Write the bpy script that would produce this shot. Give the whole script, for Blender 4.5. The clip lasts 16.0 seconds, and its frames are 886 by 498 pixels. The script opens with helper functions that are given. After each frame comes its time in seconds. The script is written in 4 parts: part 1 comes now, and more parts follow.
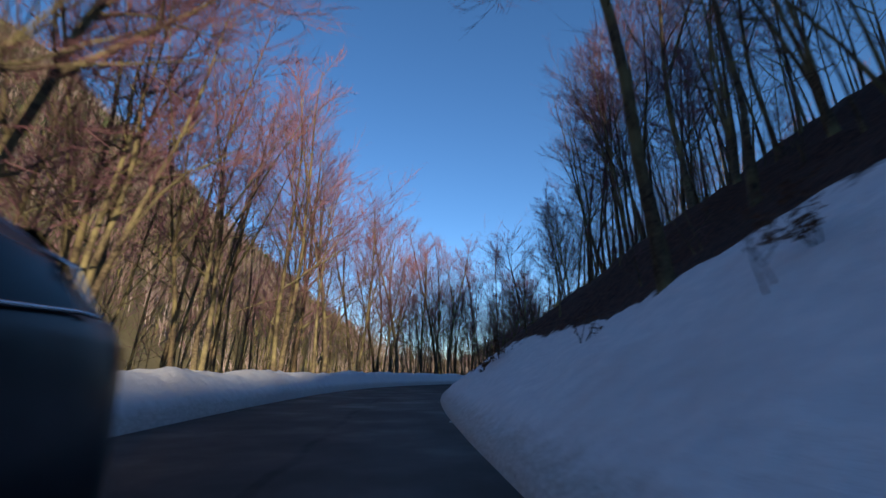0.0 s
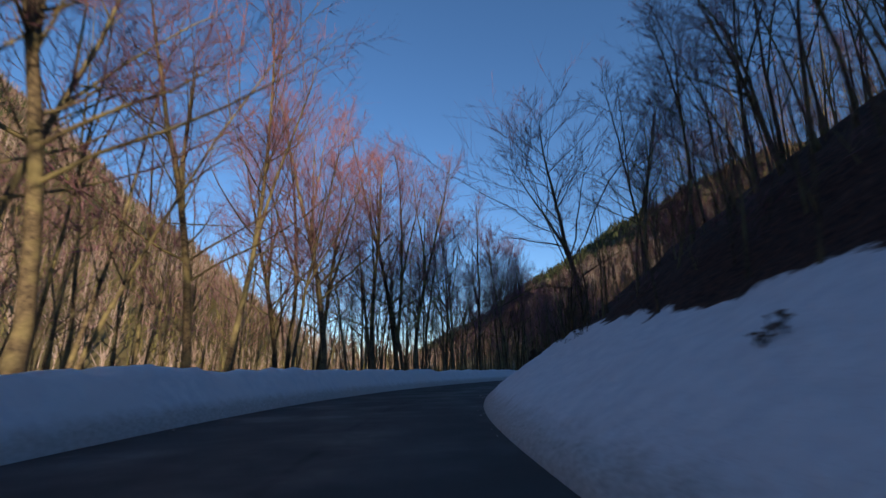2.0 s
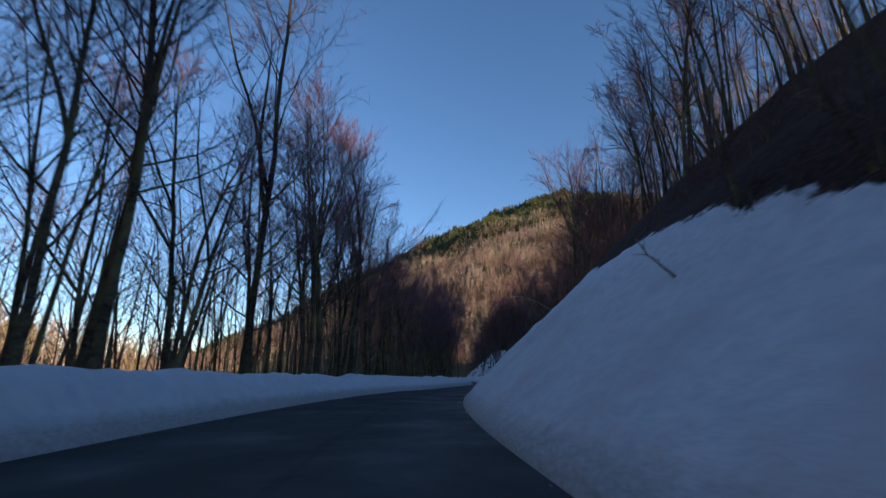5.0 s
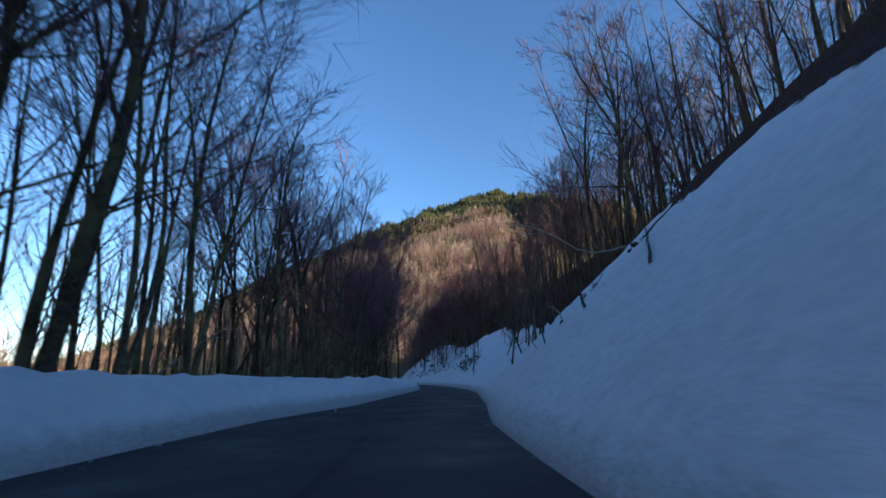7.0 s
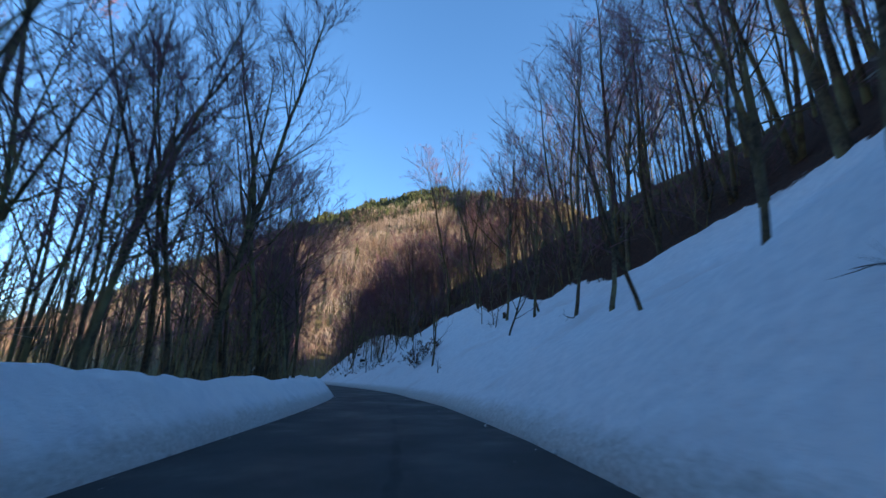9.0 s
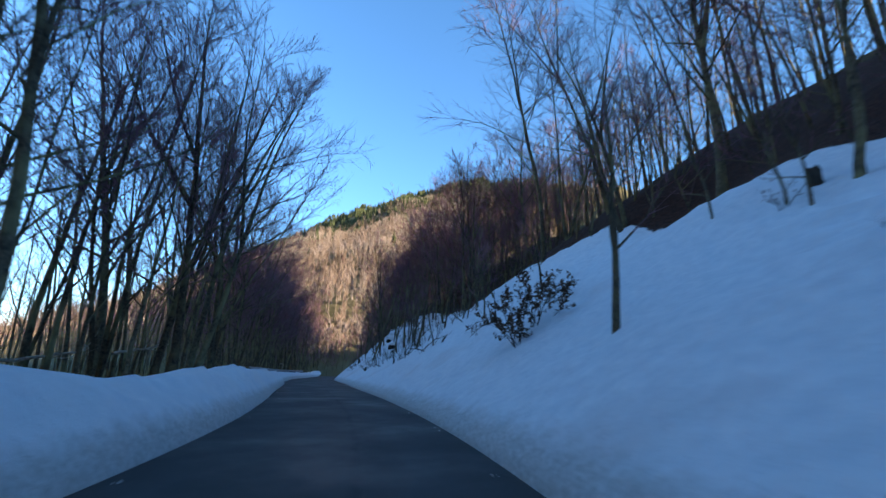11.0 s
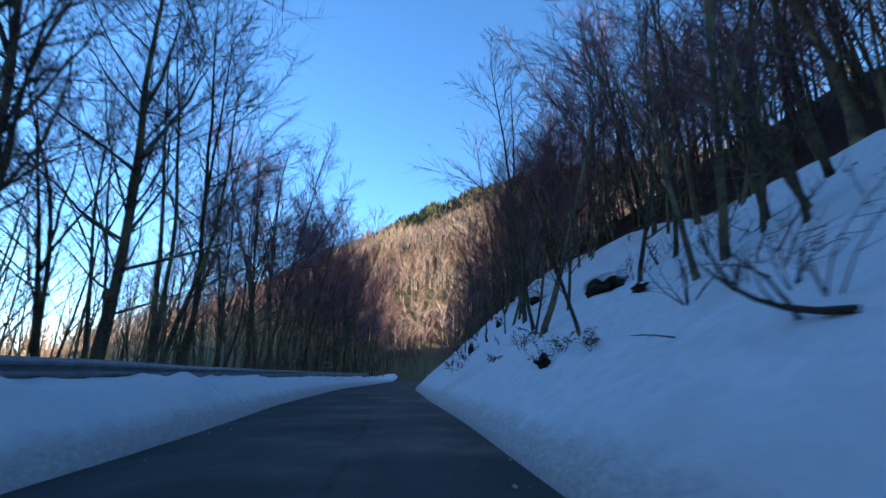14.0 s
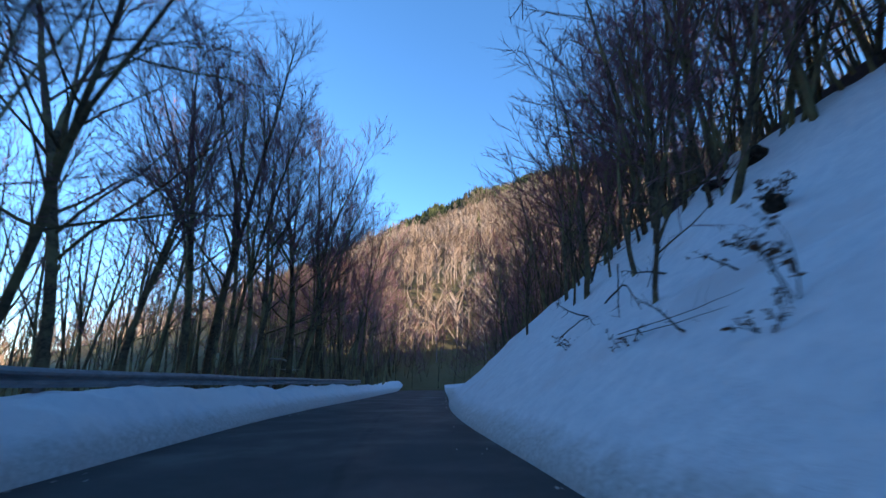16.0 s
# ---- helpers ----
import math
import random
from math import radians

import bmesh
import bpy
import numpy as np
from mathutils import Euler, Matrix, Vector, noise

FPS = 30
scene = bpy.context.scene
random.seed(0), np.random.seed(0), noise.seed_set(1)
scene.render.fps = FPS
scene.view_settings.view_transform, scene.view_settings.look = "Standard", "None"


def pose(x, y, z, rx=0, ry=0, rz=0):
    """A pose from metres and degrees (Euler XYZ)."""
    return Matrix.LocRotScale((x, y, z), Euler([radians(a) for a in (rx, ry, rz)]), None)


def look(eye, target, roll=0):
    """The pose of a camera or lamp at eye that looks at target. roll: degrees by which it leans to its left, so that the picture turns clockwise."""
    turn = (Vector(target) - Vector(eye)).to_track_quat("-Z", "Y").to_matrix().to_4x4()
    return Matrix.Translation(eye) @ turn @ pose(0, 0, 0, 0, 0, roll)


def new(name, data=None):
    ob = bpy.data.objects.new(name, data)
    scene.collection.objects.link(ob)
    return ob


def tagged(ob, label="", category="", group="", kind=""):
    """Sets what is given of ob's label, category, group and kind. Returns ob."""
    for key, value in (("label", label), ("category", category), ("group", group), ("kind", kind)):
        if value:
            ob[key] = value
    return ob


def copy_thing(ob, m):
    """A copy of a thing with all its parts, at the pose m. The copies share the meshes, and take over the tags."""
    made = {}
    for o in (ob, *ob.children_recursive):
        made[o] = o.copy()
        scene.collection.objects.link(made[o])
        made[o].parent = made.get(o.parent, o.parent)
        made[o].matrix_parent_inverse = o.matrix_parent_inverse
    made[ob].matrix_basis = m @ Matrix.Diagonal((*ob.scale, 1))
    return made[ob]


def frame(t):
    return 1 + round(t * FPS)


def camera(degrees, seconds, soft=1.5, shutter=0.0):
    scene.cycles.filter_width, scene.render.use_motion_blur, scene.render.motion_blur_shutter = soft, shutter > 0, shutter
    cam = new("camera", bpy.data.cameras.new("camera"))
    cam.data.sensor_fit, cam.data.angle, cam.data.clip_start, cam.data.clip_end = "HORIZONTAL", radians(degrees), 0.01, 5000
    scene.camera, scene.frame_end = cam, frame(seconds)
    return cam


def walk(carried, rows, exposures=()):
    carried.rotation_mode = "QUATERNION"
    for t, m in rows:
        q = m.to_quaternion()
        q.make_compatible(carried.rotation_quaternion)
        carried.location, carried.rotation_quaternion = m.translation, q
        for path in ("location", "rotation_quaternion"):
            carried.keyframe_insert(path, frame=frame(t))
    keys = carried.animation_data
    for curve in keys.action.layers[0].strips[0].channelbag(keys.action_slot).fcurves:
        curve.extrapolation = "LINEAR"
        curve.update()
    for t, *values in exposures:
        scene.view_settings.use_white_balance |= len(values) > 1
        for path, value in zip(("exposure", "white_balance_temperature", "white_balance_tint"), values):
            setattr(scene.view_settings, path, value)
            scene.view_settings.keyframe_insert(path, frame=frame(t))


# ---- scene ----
cam = camera(90.0, 16.0, soft=1.5, shutter=0.25)
PATH = [
    (0, (0.001, 0.001, 1.100), (0.197, 1.914, 1.649), 0.6),
    (0.5, (0.081, 6.554, 1.100), (0.289, 8.470, 1.634), -0.4),
    (1, (0.227, 13.062, 1.100), (0.486, 14.970, 1.642), -0.2),
    (1.5, (0.554, 19.581, 1.100), (0.900, 21.473, 1.647), -0.6),
    (2, (1.160, 26.050, 1.100), (1.595, 27.927, 1.636), -1.1),
    (2.5, (2.084, 32.327, 1.100), (2.631, 34.174, 1.640), -0.1),
    (3, (3.406, 38.366, 1.100), (4.091, 40.157, 1.669), 0.6),
    (3.5, (5.164, 43.987, 1.100), (6.020, 45.708, 1.654), 0.9),
    (4, (7.335, 49.240, 1.100), (8.345, 50.866, 1.680), -0.0),
    (4.5, (9.943, 54.380, 1.100), (11.050, 55.946, 1.665), -0.1),
    (5, (12.875, 59.447, 1.100), (14.053, 60.964, 1.658), -0.0),
    (5.5, (16.082, 64.455, 1.100), (17.316, 65.926, 1.657), 0.0),
    (6, (19.540, 69.398, 1.100), (20.826, 70.824, 1.657), -0.1),
    (6.5, (23.247, 74.260, 1.100), (24.587, 75.636, 1.657), -0.5),
    (7, (27.226, 79.005, 1.100), (28.631, 80.314, 1.660), -1.0),
    (7.5, (31.496, 83.571, 1.100), (32.971, 84.799, 1.662), 0.0),
    (8, (36.008, 87.976, 1.100), (37.545, 89.131, 1.649), 1.1),
    (8.5, (40.704, 92.289, 1.100), (42.266, 93.407, 1.655), 0.3),
    (9, (45.505, 96.576, 1.100), (47.080, 97.675, 1.658), -0.0),
    (9.5, (50.369, 100.864, 1.100), (51.951, 101.953, 1.658), -0.0),
    (10, (55.256, 105.175, 1.100), (56.837, 106.269, 1.650), 0.1),
    (10.5, (60.106, 109.557, 1.100), (61.667, 110.689, 1.629), 0.6),
    (11, (64.776, 114.147, 1.100), (66.250, 115.385, 1.643), 0.9),
    (11.5, (68.955, 118.803, 1.100), (70.349, 120.131, 1.639), -0.1),
    (12, (72.754, 123.551, 1.100), (74.075, 124.952, 1.641), -0.1),
    (12.5, (76.273, 128.376, 1.100), (77.548, 129.817, 1.647), -0.0),
    (13, (79.572, 133.136, 1.100), (80.828, 134.592, 1.651), -0.1),
    (13.5, (82.701, 137.738, 1.100), (83.956, 139.200, 1.637), 0.2),
    (14, (85.678, 142.129, 1.100), (86.927, 143.591, 1.648), -0.0),
    (14.5, (88.635, 146.509, 1.100), (89.875, 147.975, 1.659), -0.0),
    (15, (91.758, 151.136, 1.100), (92.989, 152.602, 1.678), -0.3),
    (15.5, (94.914, 155.891, 1.100), (96.141, 157.358, 1.684), 0.2),
    (16, (98.006, 160.573, 1.100), (99.243, 162.034, 1.678), -0.2),
]
walk(cam, [(t, look(eye, target, roll)) for t, eye, target, roll in PATH],
     exposures=[(0.0, 0.45, 6350, 16), (2.0, 0.42, 6800, 19), (4.0, 0.57, 7450, 22), (6.5, 1.15, 6900, 17), (8.0, 1.4, 6800, 15), (10.5, 1.95, 6850, 11), (12.5, 1.8, 6200, 12), (16.0, 1.76, 6350, 13)])

# ---- world and sun ----
SUN_FROM = Vector((0.208, -0.978, 0.0)).normalized()
SUN_UP = radians(11.2)
world = bpy.data.worlds.new("sky")
scene.world = world
world.use_nodes = True
wn = world.node_tree.nodes
sky = wn.new("ShaderNodeTexSky")
sky.sky_type, sky.sun_disc = "NISHITA", False
sky.sun_elevation, sky.sun_rotation = SUN_UP, math.atan2(SUN_FROM.x, SUN_FROM.y)
sky.altitude, sky.air_density, sky.dust_density, sky.ozone_density = 1200, 1.0, 0.2, 3.0
wn["Background"].inputs["Strength"].default_value = 0.15
deep_blue = wn.new("ShaderNodeHueSaturation")
deep_blue.inputs["Saturation"].default_value = 1.12
world.node_tree.links.new(sky.outputs["Color"], deep_blue.inputs["Color"])
world.node_tree.links.new(deep_blue.outputs["Color"], wn["Background"].inputs["Color"])
lamp = bpy.data.lights.new("sun", "SUN")
lamp.energy, lamp.angle, lamp.color = 5.0, radians(0.6), (1.0, 0.85, 0.58)
sun = new("sun", lamp)
sun.matrix_world = look(SUN_FROM * math.cos(SUN_UP) * 50 + Vector((0, 0, 50 * math.sin(SUN_UP))), (0, 0, 0))


# ---- materials ----
def material(name, rough=0.9):
    m = bpy.data.materials.new(name)
    m.use_nodes = True
    b = m.node_tree.nodes["Principled BSDF"]
    b.inputs["Roughness"].default_value = rough
    b.inputs["Specular IOR Level"].default_value = 0.15 if rough > 0.84 else 0.4
    return m, m.node_tree, b


def noise_node(nt, scale, detail=6.0, coord="Object", rough=0.6):
    tc = nt.nodes.new("ShaderNodeTexCoord")
    n = nt.nodes.new("ShaderNodeTexNoise")
    n.inputs["Scale"].default_value, n.inputs["Detail"].default_value, n.inputs["Roughness"].default_value = scale, detail, rough
    nt.links.new(tc.outputs[coord], n.inputs["Vector"])
    return n


def ramp(nt, src, stops):
    r = nt.nodes.new("ShaderNodeValToRGB")
    while len(r.color_ramp.elements) < len(stops):
        r.color_ramp.elements.new(0.5)
    for e, (p, c) in zip(r.color_ramp.elements, stops):
        e.position, e.color = p, (*c, 1)
    nt.links.new(src, r.inputs["Fac"])
    return r


def mixed(nt, fac, a, b, mode="MIX"):
    x = nt.nodes.new("ShaderNodeMix")
    x.data_type, x.blend_type = "RGBA", mode
    for sock, val in ((x.inputs["Factor"], fac), (x.inputs["A"], a), (x.inputs["B"], b)):
        if hasattr(val, "links"):
            nt.links.new(val, sock)
        elif isinstance(val, tuple):
            sock.default_value = (*val, 1)
        else:
            sock.default_value = val
    return x.outputs["Result"]


def bumped(nt, b, src, strength, distance):
    k = nt.nodes.new("ShaderNodeBump")
    k.inputs["Strength"].default_value, k.inputs["Distance"].default_value = strength, distance
    nt.links.new(src, k.inputs["Height"])
    nt.links.new(k.outputs["Normal"], b.inputs["Normal"])


def two_scale(name, dark, light, fine, coarse, rough, bump=0.4, depth=0.02, tint=None):
    m, nt, b = material(name, rough)
    n1, n2 = noise_node(nt, fine), noise_node(nt, coarse, 4.0)
    base = ramp(nt, n1.outputs["Fac"], [(0.3, dark), (0.7, light)])
    col = base.outputs["Color"]
    if tint:
        f = ramp(nt, n2.outputs["Fac"], [(0.42, (0, 0, 0)), (0.62, (1, 1, 1))])
        col = mixed(nt, f.outputs["Color"], col, tint)
    nt.links.new(col, b.inputs["Base Color"])
    bumped(nt, b, n1.outputs["Fac"], bump, depth)
    return m


def wood_material(name, dark, light, tint):
    """Bark that differs from tree to tree."""
    m, nt, b = material(name, 0.9)
    n1, n2 = noise_node(nt, 9.0), noise_node(nt, 0.7, 3.0)
    info = nt.nodes.new("ShaderNodeObjectInfo")
    base = ramp(nt, n1.outputs["Fac"], [(0.3, dark), (0.72, light)]).outputs["Color"]
    f = ramp(nt, n2.outputs["Fac"], [(0.45, (0, 0, 0)), (0.6, (1, 1, 1))])
    base = mixed(nt, f.outputs["Color"], base, tint)
    base = mixed(nt, info.outputs["Random"], base, mixed(nt, 1.0, base, (0.55, 0.5, 0.48), "MULTIPLY"))
    nt.links.new(base, b.inputs["Base Color"])
    bumped(nt, b, n1.outputs["Fac"], 0.5, 0.02)
    return m


def asphalt_material():
    """Worn asphalt: fine grit, patches, paler wheel tracks and a tarred seam along the middle."""
    m, nt, b = material("asphalt", 0.75)
    n1, n2, n3 = noise_node(nt, 45.0), noise_node(nt, 0.4, 5.0), noise_node(nt, 0.5, 3.0)
    col = ramp(nt, n1.outputs["Fac"], [(0.3, (0.02, 0.02, 0.021)), (0.72, (0.05, 0.048, 0.047))]).outputs["Color"]
    patch = ramp(nt, n2.outputs["Fac"], [(0.42, (0, 0, 0)), (0.58, (1, 1, 1))])
    col = mixed(nt, patch.outputs["Color"], col, mixed(nt, 1.0, col, (0.72, 0.72, 0.75), "MULTIPLY"))
    across = nt.nodes.new("ShaderNodeAttribute")
    across.attribute_name = "across"
    wob = nt.nodes.new("ShaderNodeMath")
    wob.operation = "MULTIPLY_ADD"
    nt.links.new(n3.outputs["Fac"], wob.inputs[0])
    wob.inputs[1].default_value = 0.06
    nt.links.new(across.outputs["Fac"], wob.inputs[2])
    track = ramp(nt, wob.outputs["Value"], [(0.0, (0.25,) * 3), (0.1, (0, 0, 0)), (0.24, (1, 1, 1)), (0.36, (0, 0, 0)), (0.64, (0, 0, 0)), (0.76, (1, 1, 1)), (0.9, (0, 0, 0))])
    col = mixed(nt, track.outputs["Color"], col, mixed(nt, 1.0, col, (1.3, 1.3, 1.32), "MULTIPLY"))
    seam = ramp(nt, wob.outputs["Value"], [(0.585, (0, 0, 0)), (0.592, (1, 1, 1)), (0.606, (1, 1, 1)), (0.613, (0, 0, 0))])
    col = mixed(nt, seam.outputs["Color"], col, (0.016, 0.016, 0.018))
    nt.links.new(col, b.inputs["Base Color"])
    damp = ramp(nt, n2.outputs["Fac"], [(0.4, (0.85,) * 3), (0.65, (0.55,) * 3)])
    nt.links.new(damp.outputs["Color"], b.inputs["Roughness"])
    bumped(nt, b, n1.outputs["Fac"], 0.35, 0.01)
    return m


ASPHALT = asphalt_material()
LITTER = two_scale("leaf_litter", (0.02, 0.01, 0.006), (0.09, 0.045, 0.024), 6.0, 0.12, 0.95, 0.8, 0.08, (0.07, 0.05, 0.03))
def dirtied(nt, col):
    """Grit and salt stains low on the snow, thrown up from the road."""
    geo = nt.nodes.new("ShaderNodeNewGeometry")
    sep = nt.nodes.new("ShaderNodeSeparateXYZ")
    nt.links.new(geo.outputs["Position"], sep.inputs["Vector"])
    n = noise_node(nt, 2.2, 8.0, rough=0.7)
    sub = nt.nodes.new("ShaderNodeMath")
    sub.operation = "MULTIPLY_ADD"
    nt.links.new(n.outputs["Fac"], sub.inputs[0])
    sub.inputs[1].default_value = -0.55
    nt.links.new(sep.outputs["Z"], sub.inputs[2])
    f = ramp(nt, sub.outputs["Value"], [(0.0, (1, 1, 1)), (0.25, (0, 0, 0))])
    grit = noise_node(nt, 14.0, 5.0)
    tone = ramp(nt, grit.outputs["Fac"], [(0.35, (0.3, 0.27, 0.23)), (0.7, (0.62, 0.6, 0.57))])
    part_way = nt.nodes.new("ShaderNodeMath")
    part_way.operation = "MULTIPLY"
    part_way.inputs[1].default_value = 0.7
    nt.links.new(f.outputs["Color"], part_way.inputs[0])
    return mixed(nt, part_way.outputs["Value"], col, tone.outputs["Color"])


def snow_material():
    m, nt, b = material("snow", 0.6)
    n1, n2, n3 = noise_node(nt, 2.5, 8.0), noise_node(nt, 0.3, 4.0), noise_node(nt, 30.0, 4.0)
    col = ramp(nt, n1.outputs["Fac"], [(0.3, (0.64, 0.68, 0.72)), (0.7, (0.8, 0.81, 0.82))]).outputs["Color"]
    f = ramp(nt, n2.outputs["Fac"], [(0.45, (0, 0, 0)), (0.62, (1, 1, 1))])
    col = mixed(nt, f.outputs["Color"], col, (0.77, 0.76, 0.76))
    nt.links.new(dirtied(nt, col), b.inputs["Base Color"])
    both = nt.nodes.new("ShaderNodeMath")
    both.operation = "MULTIPLY_ADD"
    nt.links.new(n3.outputs["Fac"], both.inputs[0])
    both.inputs[1].default_value = 0.2
    nt.links.new(n1.outputs["Fac"], both.inputs[2])
    bumped(nt, b, both.outputs["Value"], 0.8, 0.12)
    return m


SNOW = snow_material()


def cutting_material():
    """Snow below, leaf litter above; the edge follows the mesh's own snow depth and is ragged."""
    m, nt, b = material("snow_and_litter", 0.86)
    n1, n2, n3 = noise_node(nt, 3.0), noise_node(nt, 6.0), noise_node(nt, 1.1, 8.0)
    white = ramp(nt, n1.outputs["Fac"], [(0.3, (0.66, 0.69, 0.72)), (0.7, (0.8, 0.81, 0.82))])
    brown = ramp(nt, n2.outputs["Fac"], [(0.3, (0.016, 0.007, 0.0045)), (0.72, (0.1, 0.042, 0.025))])
    depth = nt.nodes.new("ShaderNodeAttribute")
    depth.attribute_name = "snow"
    add = nt.nodes.new("ShaderNodeMath")
    add.operation = "MULTIPLY_ADD"
    nt.links.new(n3.outputs["Fac"], add.inputs[0])
    add.inputs[1].default_value = 1.4
    nt.links.new(depth.outputs["Fac"], add.inputs[2])
    edge = ramp(nt, add.outputs["Value"], [(0.55, (0, 0, 0)), (0.62, (1, 1, 1))])
    half = nt.nodes.new("ShaderNodeMath")
    half.operation = "MULTIPLY"
    half.inputs[1].default_value = 0.5
    nt.links.new(add.outputs["Value"], half.inputs[0])
    nt.links.new(half.outputs["Value"], edge.inputs["Fac"])
    stain = noise_node(nt, 0.22, 4.0)
    faint = ramp(nt, stain.outputs["Fac"], [(0.55, (0, 0, 0)), (0.7, (1, 1, 1))])
    snowy = mixed(nt, faint.outputs["Color"], white.outputs["Color"], (0.66, 0.63, 0.63))
    snowy = dirtied(nt, snowy)
    nt.links.new(mixed(nt, edge.outputs["Color"], brown.outputs["Color"], snowy), b.inputs["Base Color"])
    bumped(nt, b, n1.outputs["Fac"], 0.7, 0.1)
    return m


CUTTING = cutting_material()
HILLS = two_scale("dry_hillside", (0.034, 0.03, 0.013), (0.12, 0.1, 0.043), 1.4, 0.02, 0.95, 0.6, 0.3, (0.155, 0.128, 0.066))
BARK = wood_material("bark", (0.034, 0.026, 0.021), (0.215, 0.168, 0.106), (0.265, 0.228, 0.112))
TWIG = wood_material("twig_bark", (0.12, 0.06, 0.074), (0.39, 0.2, 0.248), (0.3, 0.148, 0.176))
OLIVE = two_scale("olive_woods", (0.062, 0.054, 0.02), (0.2, 0.172, 0.066), 0.3, 0.02, 0.95, 0.3, 0.1, (0.155, 0.142, 0.054))
NEEDLE = two_scale("conifer_needles", (0.026, 0.034, 0.016), (0.075, 0.084, 0.038), 0.4, 0.02, 0.9, 0.2, 0.1)
WOODS = two_scale("bare_woods", (0.1, 0.066, 0.052), (0.28, 0.196, 0.158), 0.3, 0.02, 0.95, 0.3, 0.1, (0.34, 0.265, 0.235))

# ---- the road's line ----
ROAD = [(-9, -420), (-5, -240), (-2.4, -120), (-1.0, -70), (-0.4, -35), (0, 0), (0.1, 6.5), (0.23, 13.1), (0.55, 19.6), (1.16, 26.05), (2.1, 32.3), (3.4, 38.4), (5.16, 44.0),
        (7.33, 49.2), (9.94, 54.4), (12.9, 59.5), (16.1, 64.5), (19.5, 69.4), (23.25, 74.3), (27.2, 79.0), (31.5, 83.6), (36.0, 88.0),
        (40.7, 92.3), (45.5, 96.6), (50.4, 100.9), (55.3, 105.2), (60.1, 109.6), (64.8, 114.2), (69, 118.8), (72.8, 123.6), (76.3, 128.4),
        (79.6, 133.1), (82.7, 137.7), (85.7, 142.1), (88.6, 146.5), (91.8, 151.1), (94.9, 155.9), (98, 160.6), (101.5, 165.6),
        (105.6, 171.6), (111, 178.5), (117.8, 186.4), (125, 195), (132.5, 204), (140, 213), (147.5, 222), (156, 232.2), (175, 255), (220, 309), (330, 441)]
STEP = 0.5


def smooth_line(points, step):
    """A smooth line through the points, in even steps: places, and unit normals to the right."""
    p = np.array(points, float)
    p = np.vstack([2 * p[0] - p[1], p, 2 * p[-1] - p[-2]])
    out = []
    for a, b, c, d in zip(p[:-3], p[1:-2], p[2:-1], p[3:]):
        for s in np.linspace(0, 1, 30, endpoint=False):
            out.append(0.5 * (2 * b + (c - a) * s + (2 * a - 5 * b + 4 * c - d) * s * s + (3 * b - a - 3 * c + d) * s**3))
    out = np.array(out)
    far = np.r_[0, np.cumsum(np.hypot(*np.diff(out, axis=0).T))]
    at = np.arange(0, far[-1], step)
    line = np.stack([np.interp(at, far, out[:, 0]), np.interp(at, far, out[:, 1])], 1)
    for _ in range(30):
        line[1:-1] = (line[:-2] + 2 * line[1:-1] + line[2:]) / 4
    way = np.gradient(line, axis=0)
    way /= np.linalg.norm(way, axis=1)[:, None]
    return line, np.stack([way[:, 1], -way[:, 0]], 1)


LINE, RIGHT = smooth_line(ROAD, STEP)
START = float(np.argmin(np.hypot(*LINE.T)) * STEP)  # the line's length before the camera's first place


def left_edge(s):
    return np.interp(s, [-70, 8, 30, 60, 90, 100, 107, 125, 140, 150, 165, 180, 190, 260], [-5.0, -5.0, -5.5, -5.5, -5.05, -4.7, -3.5, -3.0, -2.65, -2.9, -3.5, -3.7, -4.15, -4.35])


def right_edge(s):
    return np.interp(s, [-70, 8, 25, 40, 98, 106, 120, 130, 138, 172, 190, 205, 260], [1.15, 1.2, 1.5, 1.65, 1.75, 2.25, 2.5, 2.2, 1.6, 1.6, 1.85, 1.9, 2.0])


def stations(xy):
    """Station along the road and signed distance from its line (right is positive) of places."""
    xy = np.atleast_2d(xy)
    at = np.empty(len(xy), int)
    for k in range(0, len(xy), 4000):
        block = xy[k:k + 4000]
        at[k:k + 4000] = ((block[:, None] - LINE[None, ::2]) ** 2).sum(2).argmin(1)
    off = xy - LINE[::2][at]
    side = (off * RIGHT[::2][at]).sum(1)
    return at * 2 * STEP - START, np.hypot(*off.T) * np.where(side >= 0, 1, -1)


def place(s, u):
    """The place at a station and a distance from the road's line, on the ground."""
    k = int(np.clip(round((s + START) / STEP), 0, len(LINE) - 1))
    x, y = LINE[k] + RIGHT[k] * u
    return Vector((x, y, float(height(s, u, x, y))))


def waves(x, y, size, seed):
    """Soft uneven relief, about -1 to 1, with forms of about that size."""
    rng = np.random.default_rng(seed)
    out = 0
    for k in range(7):
        a, f, p = rng.uniform(0, 6.283), 6.283 / size * rng.uniform(0.6, 1.7), rng.uniform(0, 6.283)
        out = out + np.sin((x * math.cos(a) + y * math.sin(a)) * f + p)
    return out / 3.2


